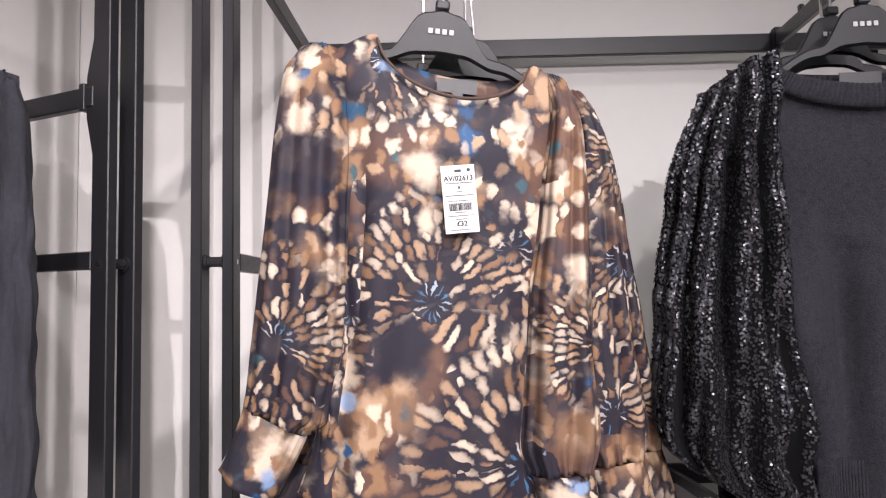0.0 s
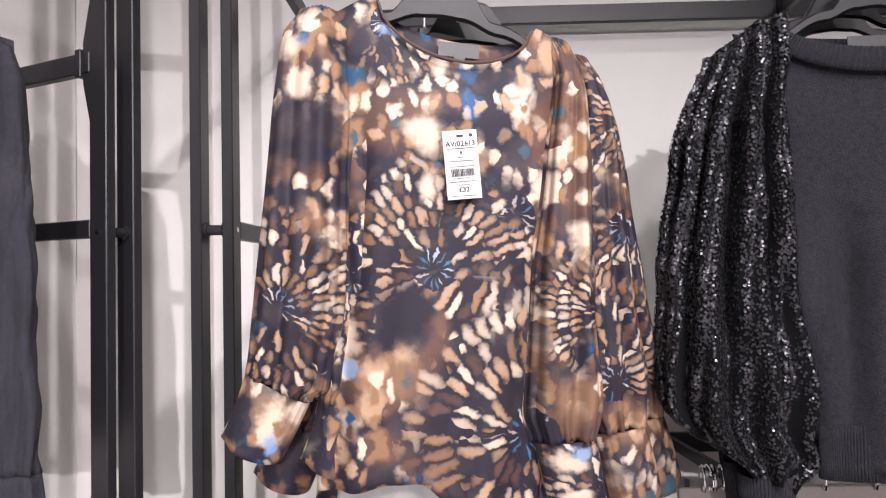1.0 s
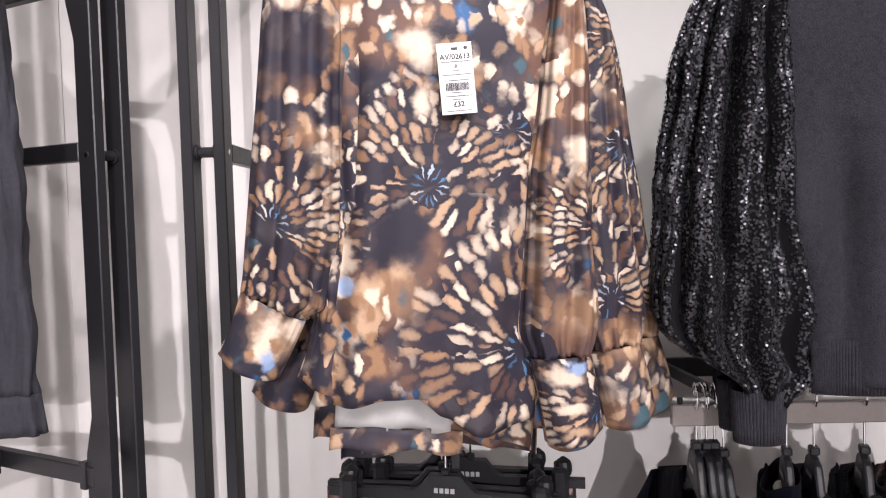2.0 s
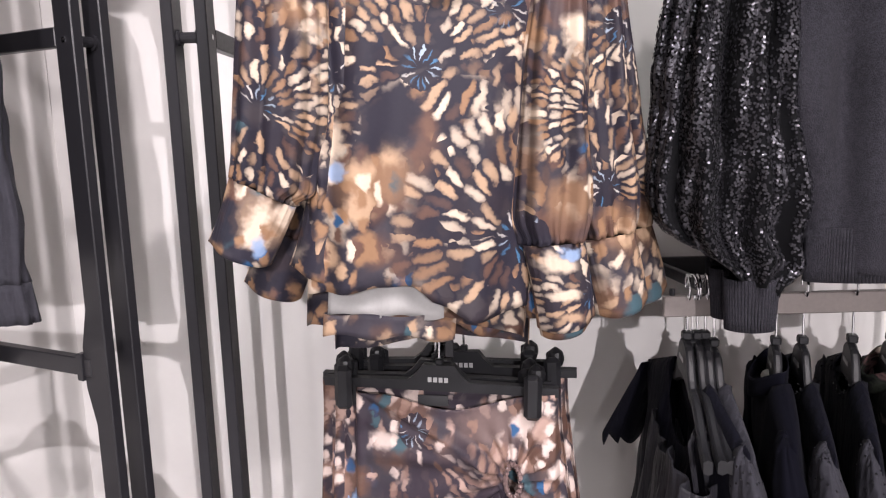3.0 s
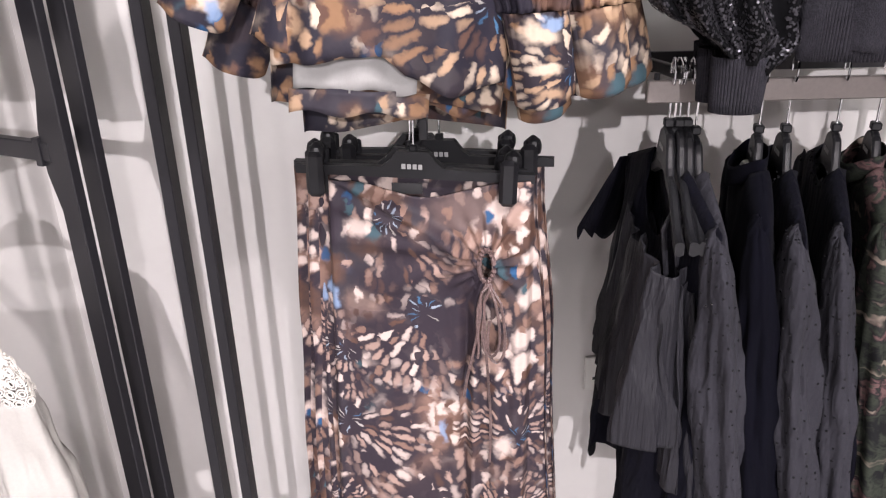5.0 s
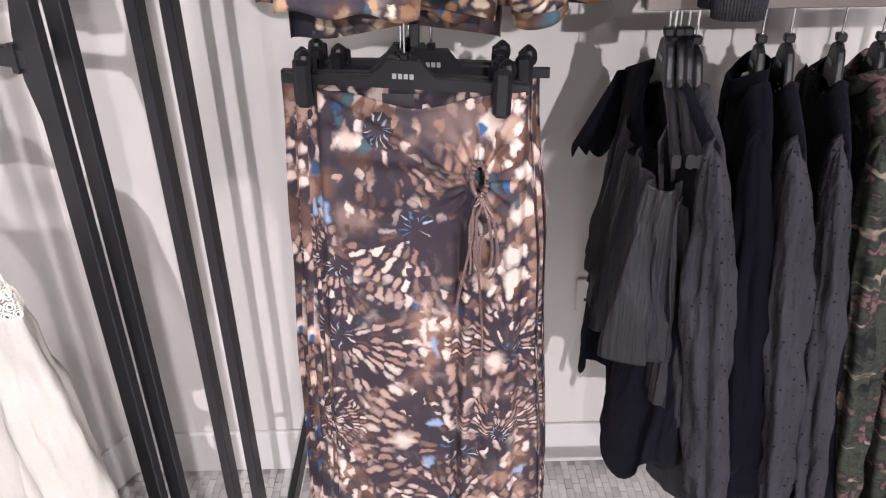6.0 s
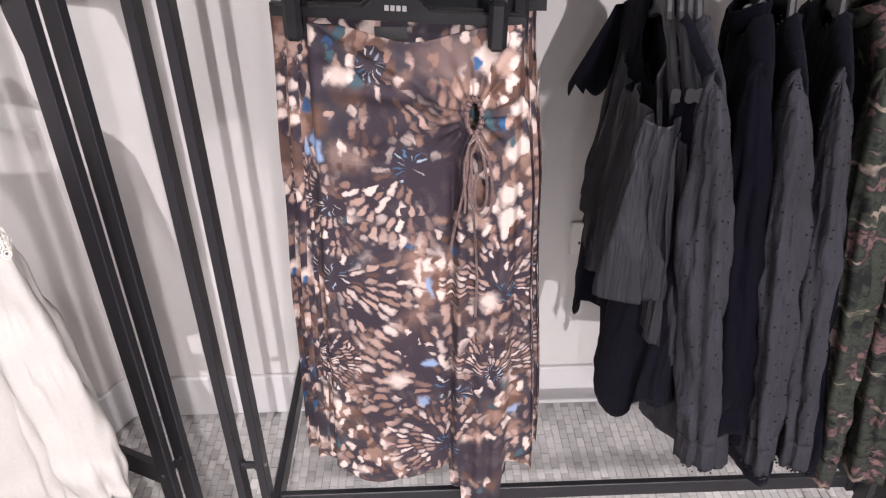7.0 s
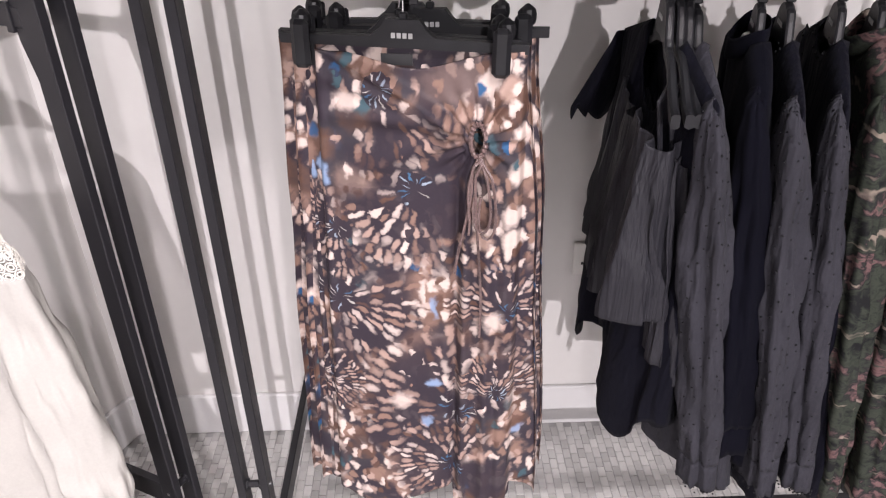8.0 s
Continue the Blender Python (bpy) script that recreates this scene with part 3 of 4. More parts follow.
def neck_edge(x, depth):
    """Top edge of a garment: the shoulder line with a scooped neck."""
    d = (x - NECK) / NECK_HALF
    if abs(d) >= 1:
        return shoulder_z(x)
    a, b = shoulder_z(NECK - NECK_HALF), shoulder_z(NECK + NECK_HALF)
    return lerp(a, b, (d + 1) / 2) - depth * math.sqrt(1 - d * d) ** 1.1


def front_hem(x):
    return curve(x, [(-0.12, -0.64), (-0.08, -0.633), (-0.02, -0.624), (0.01, -0.62), (0.045, -0.642), (0.09, -0.66), (0.16, -0.645)])


def blouse_body(u, v):
    a = math.tau * u
    c, s = math.cos(a), math.sin(a)
    x = curve(v, [(0, 0.016), (1, 0.026)]) + curve(v, [(0, 0.15), (0.2, 0.138), (1, 0.136)]) * math.copysign(abs(c) ** 0.8, c)
    front = s > 0
    b = curve(v, [(0, 0.014), (0.15, 0.024), (1, 0.04)])
    y = -b * math.copysign(abs(s) ** 0.7, s)
    top = neck_edge(x, 0.064 if front else 0.03) + (0.0015 if not front else 0)
    z = lerp(top, front_hem(x) if front else -0.684 + 0.006 * math.sin(30 * x), v)
    fold = curve(v, [(0.1, 0), (0.55, 0.5), (1, 1)]) * (1 if front else 0.6)
    y += fold * (0.008 * math.sin(40 * x + 1.2) + 0.005 * math.sin(83 * x + 2.0 + 2 * v) + 0.006 * noise.noise(Vector((x * 12, 3.0, z * 5))))
    y += 0.014 * math.exp(-((x + 0.086) / 0.012) ** 2) * curve(v, [(0.15, 0), (0.5, 1)]) if front else 0
    return x, y, z


def draped(left, right, top, low, deep, phase):
    """A sleeve hung flat: the edges' x along its length, its upper and lower outline, and its depth."""
    def fn(u, v):
        a = math.tau * u
        c, s = math.cos(a), math.sin(a)
        xl, xr = curve(v, left), curve(v, right)
        x = (xl + xr) / 2 + (xr - xl) / 2 * c
        b = curve(v, [(0, 0.003), (0.03, 0.014), (0.15, 0.7 * deep), (0.8, deep), (1, 0.026)])
        z = lerp(top(x), low(x), v) - 0.01 * math.exp(-((v - 0.93) / 0.05) ** 2)
        fold = curve(v, [(0.02, 0.15), (0.25, 0.6), (0.7, 1), (1, 1.1)])
        amp = fold * (0.005 * math.sin(5 * a + phase + 1.3 * v) + 0.003 * math.sin(11 * a + 3 * v)) + 0.003 * math.sin(24 * a) * (curve(v, [(0.85, 0), (1, 1)]) + 0.6 * curve(v, [(0, 1), (0.08, 0)]))
        return x + 0.6 * amp * c, -0.02 * curve(v, [(0, 0), (0.12, 1)]) - 0.003 - (b + 1.3 * amp) * s, z
    return fn


LEFT_SLEEVE = draped([(0, -0.172), (0.04, -0.19), (0.3, -0.194), (1, -0.2)], [(0, -0.132), (0.05, -0.116), (0.3, -0.106), (0.75, -0.098), (0.92, -0.108), (1, -0.128)],
                     lambda x: -0.056 - 0.024 * ((x + 0.148) / 0.042) ** 2, lambda x: -0.5 - 0.44 * (x + 0.2), 0.036, 1.0)
RIGHT_SLEEVE = draped([(0, 0.138), (0.1, 0.146), (0.35, 0.14), (0.6, 0.131), (0.9, 0.131), (1, 0.146)], [(0, 0.165), (0.05, 0.184), (0.3, 0.198), (0.6, 0.211), (0.9, 0.229), (1, 0.222)],
                      lambda x: -0.064 - 0.032 * max(0.0, (x - 0.145) / 0.04) ** 2, lambda x: -0.566 + 0.13 * (x - 0.146), 0.036, 2.4)


def cuff_tube(top_left, top_right, low_left, low_right):
    def fn(u, v):
        a = math.tau * u
        c, s = math.cos(a), math.sin(a)
        k = (c + 1) / 2
        x = lerp(lerp(top_left[0], top_right[0], k), lerp(low_left[0], low_right[0], k), v)
        z = lerp(lerp(top_left[1], top_right[1], k), lerp(low_left[1], low_right[1], k), v)
        w = 0.004 * math.sin(3 * a + 1 + 2 * v) * v + 0.0015 * math.sin(22 * a) * (1 - v)
        return x + w * c, -0.024 - (lerp(0.026, 0.024, v) + w) * s, z - 0.006 * v * max(0, s)
    return fn


LEFT_CUFF = cuff_tube((-0.199, -0.502), (-0.127, -0.534), (-0.223, -0.578), (-0.155, -0.603))
RIGHT_CUFF = cuff_tube((0.147, -0.568), (0.221, -0.558), (0.176, -0.672), (0.244, -0.652))


def blouse(m, group):
    b = thing("printed_blouse", "petal-print satin blouse with full cuffed sleeves, hung on a hanger", "blouse", m, group)
    cloth_part("body", sheet(blouse_body, 120, 60, True), BLOUSE_PRINT, b)
    for arm, end in ((LEFT_SLEEVE, LEFT_CUFF), (RIGHT_SLEEVE, RIGHT_CUFF)):
        cloth_part("sleeve", sheet(arm, 96, 60, True), BLOUSE_PRINT, b)
        cloth_part("cuff", sheet(end, 64, 14, True), CUFF_PRINT, b)
    for depth, s in ((0.064, 1), (0.03, -1)):
        pts = []
        for k in range(25):
            x = NECK + NECK_HALF * (k / 12 - 1) * 0.995
            pts.append((x, -s * (0.014 + 0.012 * (1 - (k / 12 - 1) ** 2)), neck_edge(x, depth)))
        part("neck_binding", add_tube(bmesh.new(), pts, 0.0018, 6), BINDING, b)
    lining = sheet(lambda u, v: (-0.085 + 0.14 * u, -0.014 - 0.005 * math.sin(14 * u), lerp(-0.58, -0.664 + 0.004 * math.sin(13 * u), v)), 24, 6)
    band = sheet(lambda u, v: (-0.09 + 0.16 * u, -0.016 - 0.006 * math.sin(14 * u), lerp(-0.662, -0.69 + 0.005 * math.sin(13 * u), v)), 28, 4)
    cloth_part("back_hem", band, CUFF_PRINT, b)
    cloth_part("back_lining", lining, LINING, b, "pale grey reverse of the back hem")
    part("neck_label", box((0.0, 0.006, -0.098), (0.052, 0.0075, -0.08)), SATIN_LABEL, b, "black woven neck label")
    part("size_label", box((0.02, 0.004, -0.108), (0.034, 0.0055, -0.092)), SATIN_LABEL, b)
    return b


BLOUSES = "blouses on one display arm"
first = blouse(pose(-0.075, 0.62, 2.05, 0, 5, 8), BLOUSES)
top_hanger(pose(-0.075, 0.62, 2.055, 0, 5, 8), 0.37, 0.145, 1.57, "hangers of the blouses")
for dx, dy, dz, ry, rz in ((0.03, 0.05, -0.016, 0, 12), (-0.03, 0.095, -0.05, 1, 9), (0.045, 0.13, -0.03, -3, 10)):
    more = copy_thing(first, pose(-0.075 + dx, 0.62 + dy, 2.05 + dz, 0, ry, rz))
    for piece in list(more.children):
        if piece.name.startswith("back_"):
            bpy.data.objects.remove(piece)
        elif piece.name.startswith(("body", "sleeve", "cuff")):
            piece.material_slots[0].link = "OBJECT"
            piece.material_slots[0].material = BEHIND_PRINT
    top_hanger(pose(-0.075 + dx, 0.62 + dy, 2.055 + dz, 0, ry, rz), 0.37, 0.145 - dz, 1.57, "hangers of the blouses")


def text_mesh(body, size, where, align="CENTER"):
    """Letters as a mesh, standing upright and facing -y."""
    data = bpy.data.curves.new("letters", "FONT")
    data.body, data.size, data.align_x, data.resolution_u = body, size, align, 2
    data.offset = size * 0.02
    tmp = bpy.data.objects.new("letters", data)
    me = tmp.to_mesh()
    bm = bmesh.new()
    bm.from_mesh(me)
    tmp.to_mesh_clear()
    bpy.data.objects.remove(tmp)
    bpy.data.curves.remove(data)
    bmesh.ops.transform(bm, matrix=pose(*where, 90, 0, 0), verts=bm.verts)
    return bm


def price_tag(m):
    """A printed card swing ticket, hung from the blouse on a short loop."""
    t = thing("price_tag", "white card price tag hanging on the blouse", "price tag", m)
    part("card", box((-0.0205, -0.0004, -0.082), (0.0205, 0.0004, 0), 0.0003), WHITE_CARD, t)
    part("code_print", text_mesh("AV/02613", 0.0088, (0, -0.0012, -0.019)), INK, t)
    part("price_print", text_mesh("£32", 0.0085, (0, -0.0012, -0.0735)), INK, t)
    part("size_print", text_mesh("8", 0.006, (0, -0.0012, -0.029)), INK, t)
    bm = bmesh.new()
    rng = random.Random(5)
    x = -0.0135
    while x < 0.0135:
        w = rng.choice((0.0004, 0.0007, 0.0011))
        add_box(bm, (x, -0.0013, -0.055), (x + w, -0.0009, -0.046))
        x += w + rng.choice((0.0004, 0.0007))
    part("barcode", bm, INK, t)
    bm = bmesh.new()
    for z, w in ((-0.022, 0.017), (-0.0325, 0.004), (-0.037, 0.017), (-0.0435, 0.015), (-0.0575, 0.008), (-0.0615, 0.016), (-0.0655, 0.007), (-0.0785, 0.015)):
        add_box(bm, (-w, -0.0012, z), (w, -0.0009, z + 0.0006))
    add_box(bm, (-0.004, -0.0012, -0.0085), (0.004, -0.0009, -0.0055))
    add_tube(bm, [(0.013, -0.0012, -0.0065), (0.013, -0.0008, -0.0065)], 0.0022, 10)
    part("small_print", bm, INK, t)
    part("string", add_tube(bmesh.new(), [(0, 0.0, -0.003), (-0.003, 0.003, 0.004), (-0.006, 0.006, 0.009)], 0.0005, 5), BLACK_PLASTIC, t)
    return t


price_tag(pose(-0.06, 0.5755, 1.847, 0, -4, 6))

# ---- printed skirts ----
RING_X, RING_Z = 0.091, -0.151


def skirt_hem(x):
    return curve(x, [(-0.2, -0.874), (-0.11, -0.919), (-0.03, -0.9), (0.06, -0.864), (0.07, -0.862), (0.077, -0.955), (0.146, -0.95), (0.154, -0.853), (0.21, -0.846)])


def skirt_skin(u, v):
    a = math.tau * u
    c, s = math.cos(a), math.sin(a)
    xl = curve(v, [(0, -0.176), (0.3, -0.19), (0.6, -0.204), (1, -0.214)])
    xr = curve(v, [(0, 0.158), (0.35, 0.182), (1, 0.206)])
    x = (xl + xr) / 2 + (xr - xl) / 2 * math.copysign(abs(c) ** 0.75, c)
    b = curve(v, [(0, 0.012), (0.1, 0.018), (1, 0.032)])
    front = s > 0
    y = -b * math.copysign(abs(s) ** 0.6, s)
    top = -0.03 - (0.026 * math.exp(-(x / 0.075) ** 2) if front else -0.006)
    z = lerp(top, skirt_hem(x) if front else -0.9 + 0.008 * math.sin(11 * x), v)
    if front:
        dx, dz = x - RING_X, z - RING_Z
        r = math.hypot(dx, dz * 0.8)
        ang = math.atan2(dz, dx)
        y -= 0.006 * math.exp(-((r - 0.03) / 0.03) ** 2) * math.sin(17 * ang + 0.8) + 0.012 * math.exp(-(r / 0.05) ** 2)
        if dx < 0:
            run = curve(-dx, [(0.015, 0), (0.05, 0.8), (0.12, 1), (0.2, 0.55), (0.25, 0)])
            for slope, sag, wide, high in ((0.55, 0.25, 0.008, 0.02), (0.36, 0.5, 0.01, 0.013), (0.12, 0.9, 0.014, 0.013), (-0.35, 1.0, 0.02, 0.011)):
                line = dz + slope * dx + sag * dx * (dx + 0.22)
                y -= high * run * math.exp(-(line / wide) ** 2)
        elif dz > -0.04:
            y -= 0.005 * math.exp(-(r / 0.08) ** 2) * math.sin(11 * ang + 1)
        low = curve(-dz, [(0.02, 0), (0.12, 1)])
        y -= low * (0.009 * math.exp(-((x - 0.078 + 0.012 * v) / 0.006) ** 2) + 0.008 * math.exp(-((x - 0.108) / 0.009) ** 2) + 0.007 * math.exp(-((x - 0.136) / 0.008) ** 2))
        y += 0.014 * low * math.exp(-((x - 0.062 + 0.012 * v) / 0.007) ** 2)
        edge = lerp(-0.138, -0.168, v)
        y += 0.02 * curve(edge - x, [(0, 0), (0.008, 1)]) + 0.018 * curve(x - 0.149, [(0, 0), (0.008, 1)])
        y -= 0.005 * math.exp(-((x - edge - 0.005) / 0.007) ** 2)
        y += 0.006 * v * math.sin(30 * x + 1) + 0.007 * v * noise.noise(Vector((x * 14, 1.0, z * 3)))
    else:
        y += 0.005 * math.sin(40 * x) * v
    return x, y, z


def skirt(m, group):
    k = thing("printed_skirt", "petal-print satin midi skirt with gathered ring cut-out, clipped to a hanger", "skirt", m, group)
    bm = sheet(skirt_skin, 340, 190, True)
    gone = []
    for f in bm.faces:
        p = f.calc_center_median()
        if p.y < 0 and ((p.x - RING_X) / 0.009) ** 2 + ((p.z - RING_Z) / 0.023) ** 2 < 1:
            gone.append(f)
    bmesh.ops.delete(bm, geom=gone, context="FACES")
    cloth_part("skirt_body", bm, SKIRT_PRINT, k)
    pts = []
    for i in range(41):
        a = math.tau * i / 40
        pts.append((RING_X + 0.0105 * math.cos(a), -0.032, RING_Z + 0.025 * math.sin(a)))
    part("ring_casing", add_tube(bmesh.new(), pts, lambda t: 0.0036 + 0.0012 * math.sin(t * 120), 8, False), CORD, k, "gathered casing of the cut-out")
    for j, (dx, ln, loop) in enumerate(((-0.022, 0.19, 0), (0.008, 0.115, 1), (0.016, 0.125, 1), (-0.012, 0.12, 0), (0.004, 0.31, 0))):
        pts = [(RING_X + 0.002 * j, -0.036, RING_Z - 0.026)]
        for i in range(1, 13):
            t = i / 12
            if loop:
                pts.append((RING_X + dx + 0.013 * math.sin(math.pi * t * 1.7), -0.042 - 0.004 * math.sin(3 * t), RING_Z - 0.026 - ln * math.sin(math.pi * t * 0.85)))
            else:
                pts.append((RING_X + dx * (0.3 + t) + 0.004 * math.sin(5 * t + j), -0.044, RING_Z - 0.026 - ln * t))
        part("draw_cord", add_tube(bmesh.new(), pts, 0.0023, 6), CORD, k, "rolled fabric draw cord")
    part("waist_label", box((-0.05, 0.002, -0.056), (-0.005, 0.0035, -0.04)), SATIN_LABEL, k, "black woven waist label")
    return k


SKIRTS = "skirts on one display arm"
first = skirt(pose(-0.07, 0.752, 1.268, 0, 0, -9), SKIRTS)
clip_hanger(pose(-0.086, 0.7545, 1.272, 0, 1.5, -9), 0.345, 0.1, "hangers of the skirts")
for dx, dy, rz, ry in ((-0.022, 0.04, -6, 2), (0.022, 0.08, -11, -1), (-0.012, 0.12, -4, 1)):
    copy_thing(first, pose(-0.07 + dx, 0.752 + dy, 1.266, 0, 0, rz))
    clip_hanger(pose(-0.07 + dx, 0.752 + dy, 1.268, 0, ry, rz), 0.345, 0.096, "hangers of the skirts")

# ---- dark fabrics ----
KNIT = cloth("charcoal_fine_knit", (0.022, 0.021, 0.027), 0.95, 0.2, 700, 7, 0.35, 0.35)
_k = Nodes(KNIT)
_c = _k.coords()
_loops = _k.add("ShaderNodeTexVoronoi", {"Vector": _k.vmath("MULTIPLY", _c, (1.4, 1.4, 1.0)), "Scale": 420.0}).outputs["Distance"]
_k.link(_k.ramp(_k.math("ADD", _k.math("MULTIPLY", _loops, 0.5), _k.math("MULTIPLY", _k.noise(_c, 130.0, 3), 0.5)), [(0.2, (0.012, 0.0116, 0.0145)), (0.65, (0.031, 0.0297, 0.0365))]), "Base Color")
_k.bump(_k.math("ADD", _k.noise(_c, 7.0, 3), _k.math("MULTIPLY", _loops, 0.08)), 0.6, 0.015)
SEQUIN = mat("black_sequin", (0.055, 0.053, 0.062), 0.3, 0.6)
MESH_BASE = cloth("black_mesh_backing", (0.006, 0.006, 0.007), 0.9, 0.2)
NAVY = cloth("navy_black_crepe", (0.004, 0.004, 0.0078), 0.8, 0.3, 900, 22, 0.25, 0.9)
BLACK_CLOTH = cloth("black_wool_cloth", (0.0028, 0.0028, 0.006), 0.9, 0.2, 900, 8, 0.15)
CHARCOAL = cloth("charcoal_sheer_cloth", (0.031, 0.0303, 0.0375), 0.75, 0.3, 900, 24, 0.3, 1.0)
SATIN = cloth("charcoal_satin", (0.018, 0.0175, 0.022), 0.5, 0.3, 900, 18, 0.1, 0.7)
_n = Nodes(SATIN)
_n.bsdf.inputs["Specular IOR Level"].default_value = 0.2
_n.bump(_n.noise(_n.vmath("MULTIPLY", _n.coords(), (1, 1, 0.06)), 130.0, 2), 0.9, 0.006)
WHITE_CLOTH = cloth("ivory_cotton", (0.42, 0.405, 0.38), 0.85, 0.08, 900, 12, 0.15, 1.0)
LACE = cloth("ivory_lace", (0.72, 0.69, 0.64), 0.85, 0.05, 900, 30, 0.1)
STUD = mat("dark_metal_stud", (0.02, 0.02, 0.024), 0.22, 0.5)
BEAD = mat("black_bead", (0.02, 0.02, 0.022), 0.08, 0.3)


def camouflage():
    m = mat("camouflage_print_cloth", (0.05, 0.05, 0.04), 0.85)
    n = Nodes(m)
    n.bsdf.inputs["Specular IOR Level"].default_value = 0.1
    co = n.vmath("MULTIPLY", n.coords(), (1, 1, 1.6))
    w = n.vmath("ADD", co, n.vmath("MULTIPLY", n.noise(co, 14, 3, 0.6, "Color"), (0.07, 0.07, 0.07)))
    f = n.noise(w, 20.0, 4, 0.6)
    col = n.ramp(f, [(0.36, (0.012, 0.012, 0.013)), (0.47, (0.036, 0.042, 0.032)), (0.55, (0.018, 0.018, 0.019)), (0.63, (0.13, 0.075, 0.075)), (0.7, (0.05, 0.056, 0.045))])
    streak = n.smooth(n.noise(n.vmath("MULTIPLY", w, (1, 1, 5)), 7.0, 2), 0.62, 0.68)
    n.link(n.mix(n.math("MULTIPLY", streak, 0.6), col, (0.3, 0.24, 0.2)), "Base Color")
    n.bump(n.noise(n.vmath("MULTIPLY", co, (1, 1, 0.3)), 10, 3), 0.5, 0.02)
    return m


CAMO = camouflage()


def ribbed(fn, nu, nv, ribs, depth):
    """A band whose surface is corded by upright ribs. fn gives the smooth band and its outward way."""
    def out(u, v):
        p, way = fn(u, v)
        return Vector(p) + Vector(way) * depth * (0.5 + 0.5 * math.cos(math.tau * ribs * u))
    return sheet(out, nu, nv)


# ---- sequin-sleeved sweaters ----
SW_NECK = 0.128


def sweater_top(x, front):
    a = abs(x)
    line = -0.04 - 0.27 * a
    if a < SW_NECK:
        line = -0.04 - 0.27 * SW_NECK - (0.05 if front else 0.018) * math.sqrt(1 - (a / SW_NECK) ** 2) ** 1.1
    return line


def sweater_body(u, v):
    a = math.tau * u
    c, s = math.cos(a), math.sin(a)
    hw = curve(v, [(0, 0.15), (0.2, 0.14), (0.6, 0.138), (0.8, 0.118), (1, 0.096)])
    x = hw * math.copysign(abs(c) ** 0.7, c)
    b = curve(v, [(0, 0.018), (0.2, 0.032), (0.8, 0.05), (1, 0.04)])
    y = -b * math.copysign(abs(s) ** 0.6, s)
    z = lerp(sweater_top(x, s > 0), -0.662 - 0.008 * math.sin(12 * x), v)
    y -= curve(v, [(0.15, 0), (0.6, 1)]) * (0.016 * math.sin(36 * x + 2.4 + 0.8 * v) + 0.016 * noise.noise(Vector((x * 16, 1.0, z * 7))))
    y += 0.034 * math.exp(-((x + 0.07 - 0.015 * v) / 0.022) ** 2) * curve(v, [(0.2, 0), (0.6, 1), (1, 0.8)])
    y -= 0.03 * math.exp(-((x + 0.125) / 0.022) ** 2 - ((z + 0.43) / 0.07) ** 2)
    y -= 0.006 * math.exp(-((z + 0.33 + 0.35 * x) / 0.012) ** 2) * curve(x, [(-0.09, 0), (-0.04, 1), (0.05, 0)])
    return x, y, z


def sequin_sleeve(side):
    def fn(u, v):
        a = math.tau * u
        c, s = math.cos(a), math.sin(a)
        cx = curve(v, [(0, 0.166), (0.2, 0.19), (0.55, 0.203), (0.85, 0.2), (1, 0.172)])
        hw = curve(v, [(0, 0.04), (0.1, 0.054), (0.5, 0.073), (0.8, 0.09), (0.93, 0.08), (1, 0.036)])
        b = curve(v, [(0, 0.014), (0.15, 0.036), (0.7, 0.055), (1, 0.03)])
        x = cx + hw * c
        y = -0.02 - b * s
        top = -0.062 - 0.56 * (cx + 0.05 * c - 0.13)
        z = lerp(top, -0.683 + 0.055 * max(0, c) * curve(v, [(0.7, 0), (1, 1)]) - 0.012 * math.sin(2.5 * a) * curve(v, [(0.8, 0), (1, 1)]), v)
        amp = curve(v, [(0, 0.5), (0.25, 1), (0.8, 1), (1, 0.5)]) * (0.012 * math.sin(8 * a + 0.6 * math.sin(5 * v)) + 0.005 * math.sin(17 * a + 2 * v) + 0.008 * noise.noise(Vector((4 * c, 4 * s, 9 * v))))
        tuck = 0.02 * math.exp(-((x - 0.15) / 0.022) ** 2 - ((v - 0.62) / 0.1) ** 2) * max(0, s)
        return side * (x + amp * c * 0.6), y - amp * s * 1.3 - amp * 0.4 + tuck, z
    return fn


def sequin_mesh(fn, count, seed, radius=0.0018):
    """Loose discs lying on a sleeve, each tipped its own way."""
    rng = random.Random(seed)
    verts, faces = [], []
    e = 0.004
    while len(faces) < count:
        u, v = rng.uniform(-0.08, 0.58), rng.random() ** 0.95
        p = Vector(fn(u % 1, v))
        du, dv = Vector(fn((u + e) % 1, v)) - p, Vector(fn(u % 1, min(v + e, 1.0))) - p
        if v > 0.99 or du.length < 1e-6:
            continue
        nrm = du.cross(dv).normalized()
        if nrm.dot(p - Vector((fn(0.25, v)[0], 0.02, p.z))) < 0:
            nrm = -nrm
        nrm = (nrm + Vector((rng.gauss(0, 0.24), rng.gauss(0, 0.24), rng.gauss(0, 0.24)))).normalized()
        s = nrm.cross(Vector((0.2, 0.1, 1))).normalized()
        t = nrm.cross(s)
        o = p + nrm * 0.0026
        k = len(verts)
        for i in range(7):
            a = math.tau * i / 7
            verts.append(o + radius * (math.cos(a) * s + math.sin(a) * t))
        faces.append(tuple(range(k, k + 7)))
    me = bpy.data.meshes.new("sequins")
    me.from_pydata([tuple(v) for v in verts], [], faces)
    me.materials.append(SEQUIN)
    return me


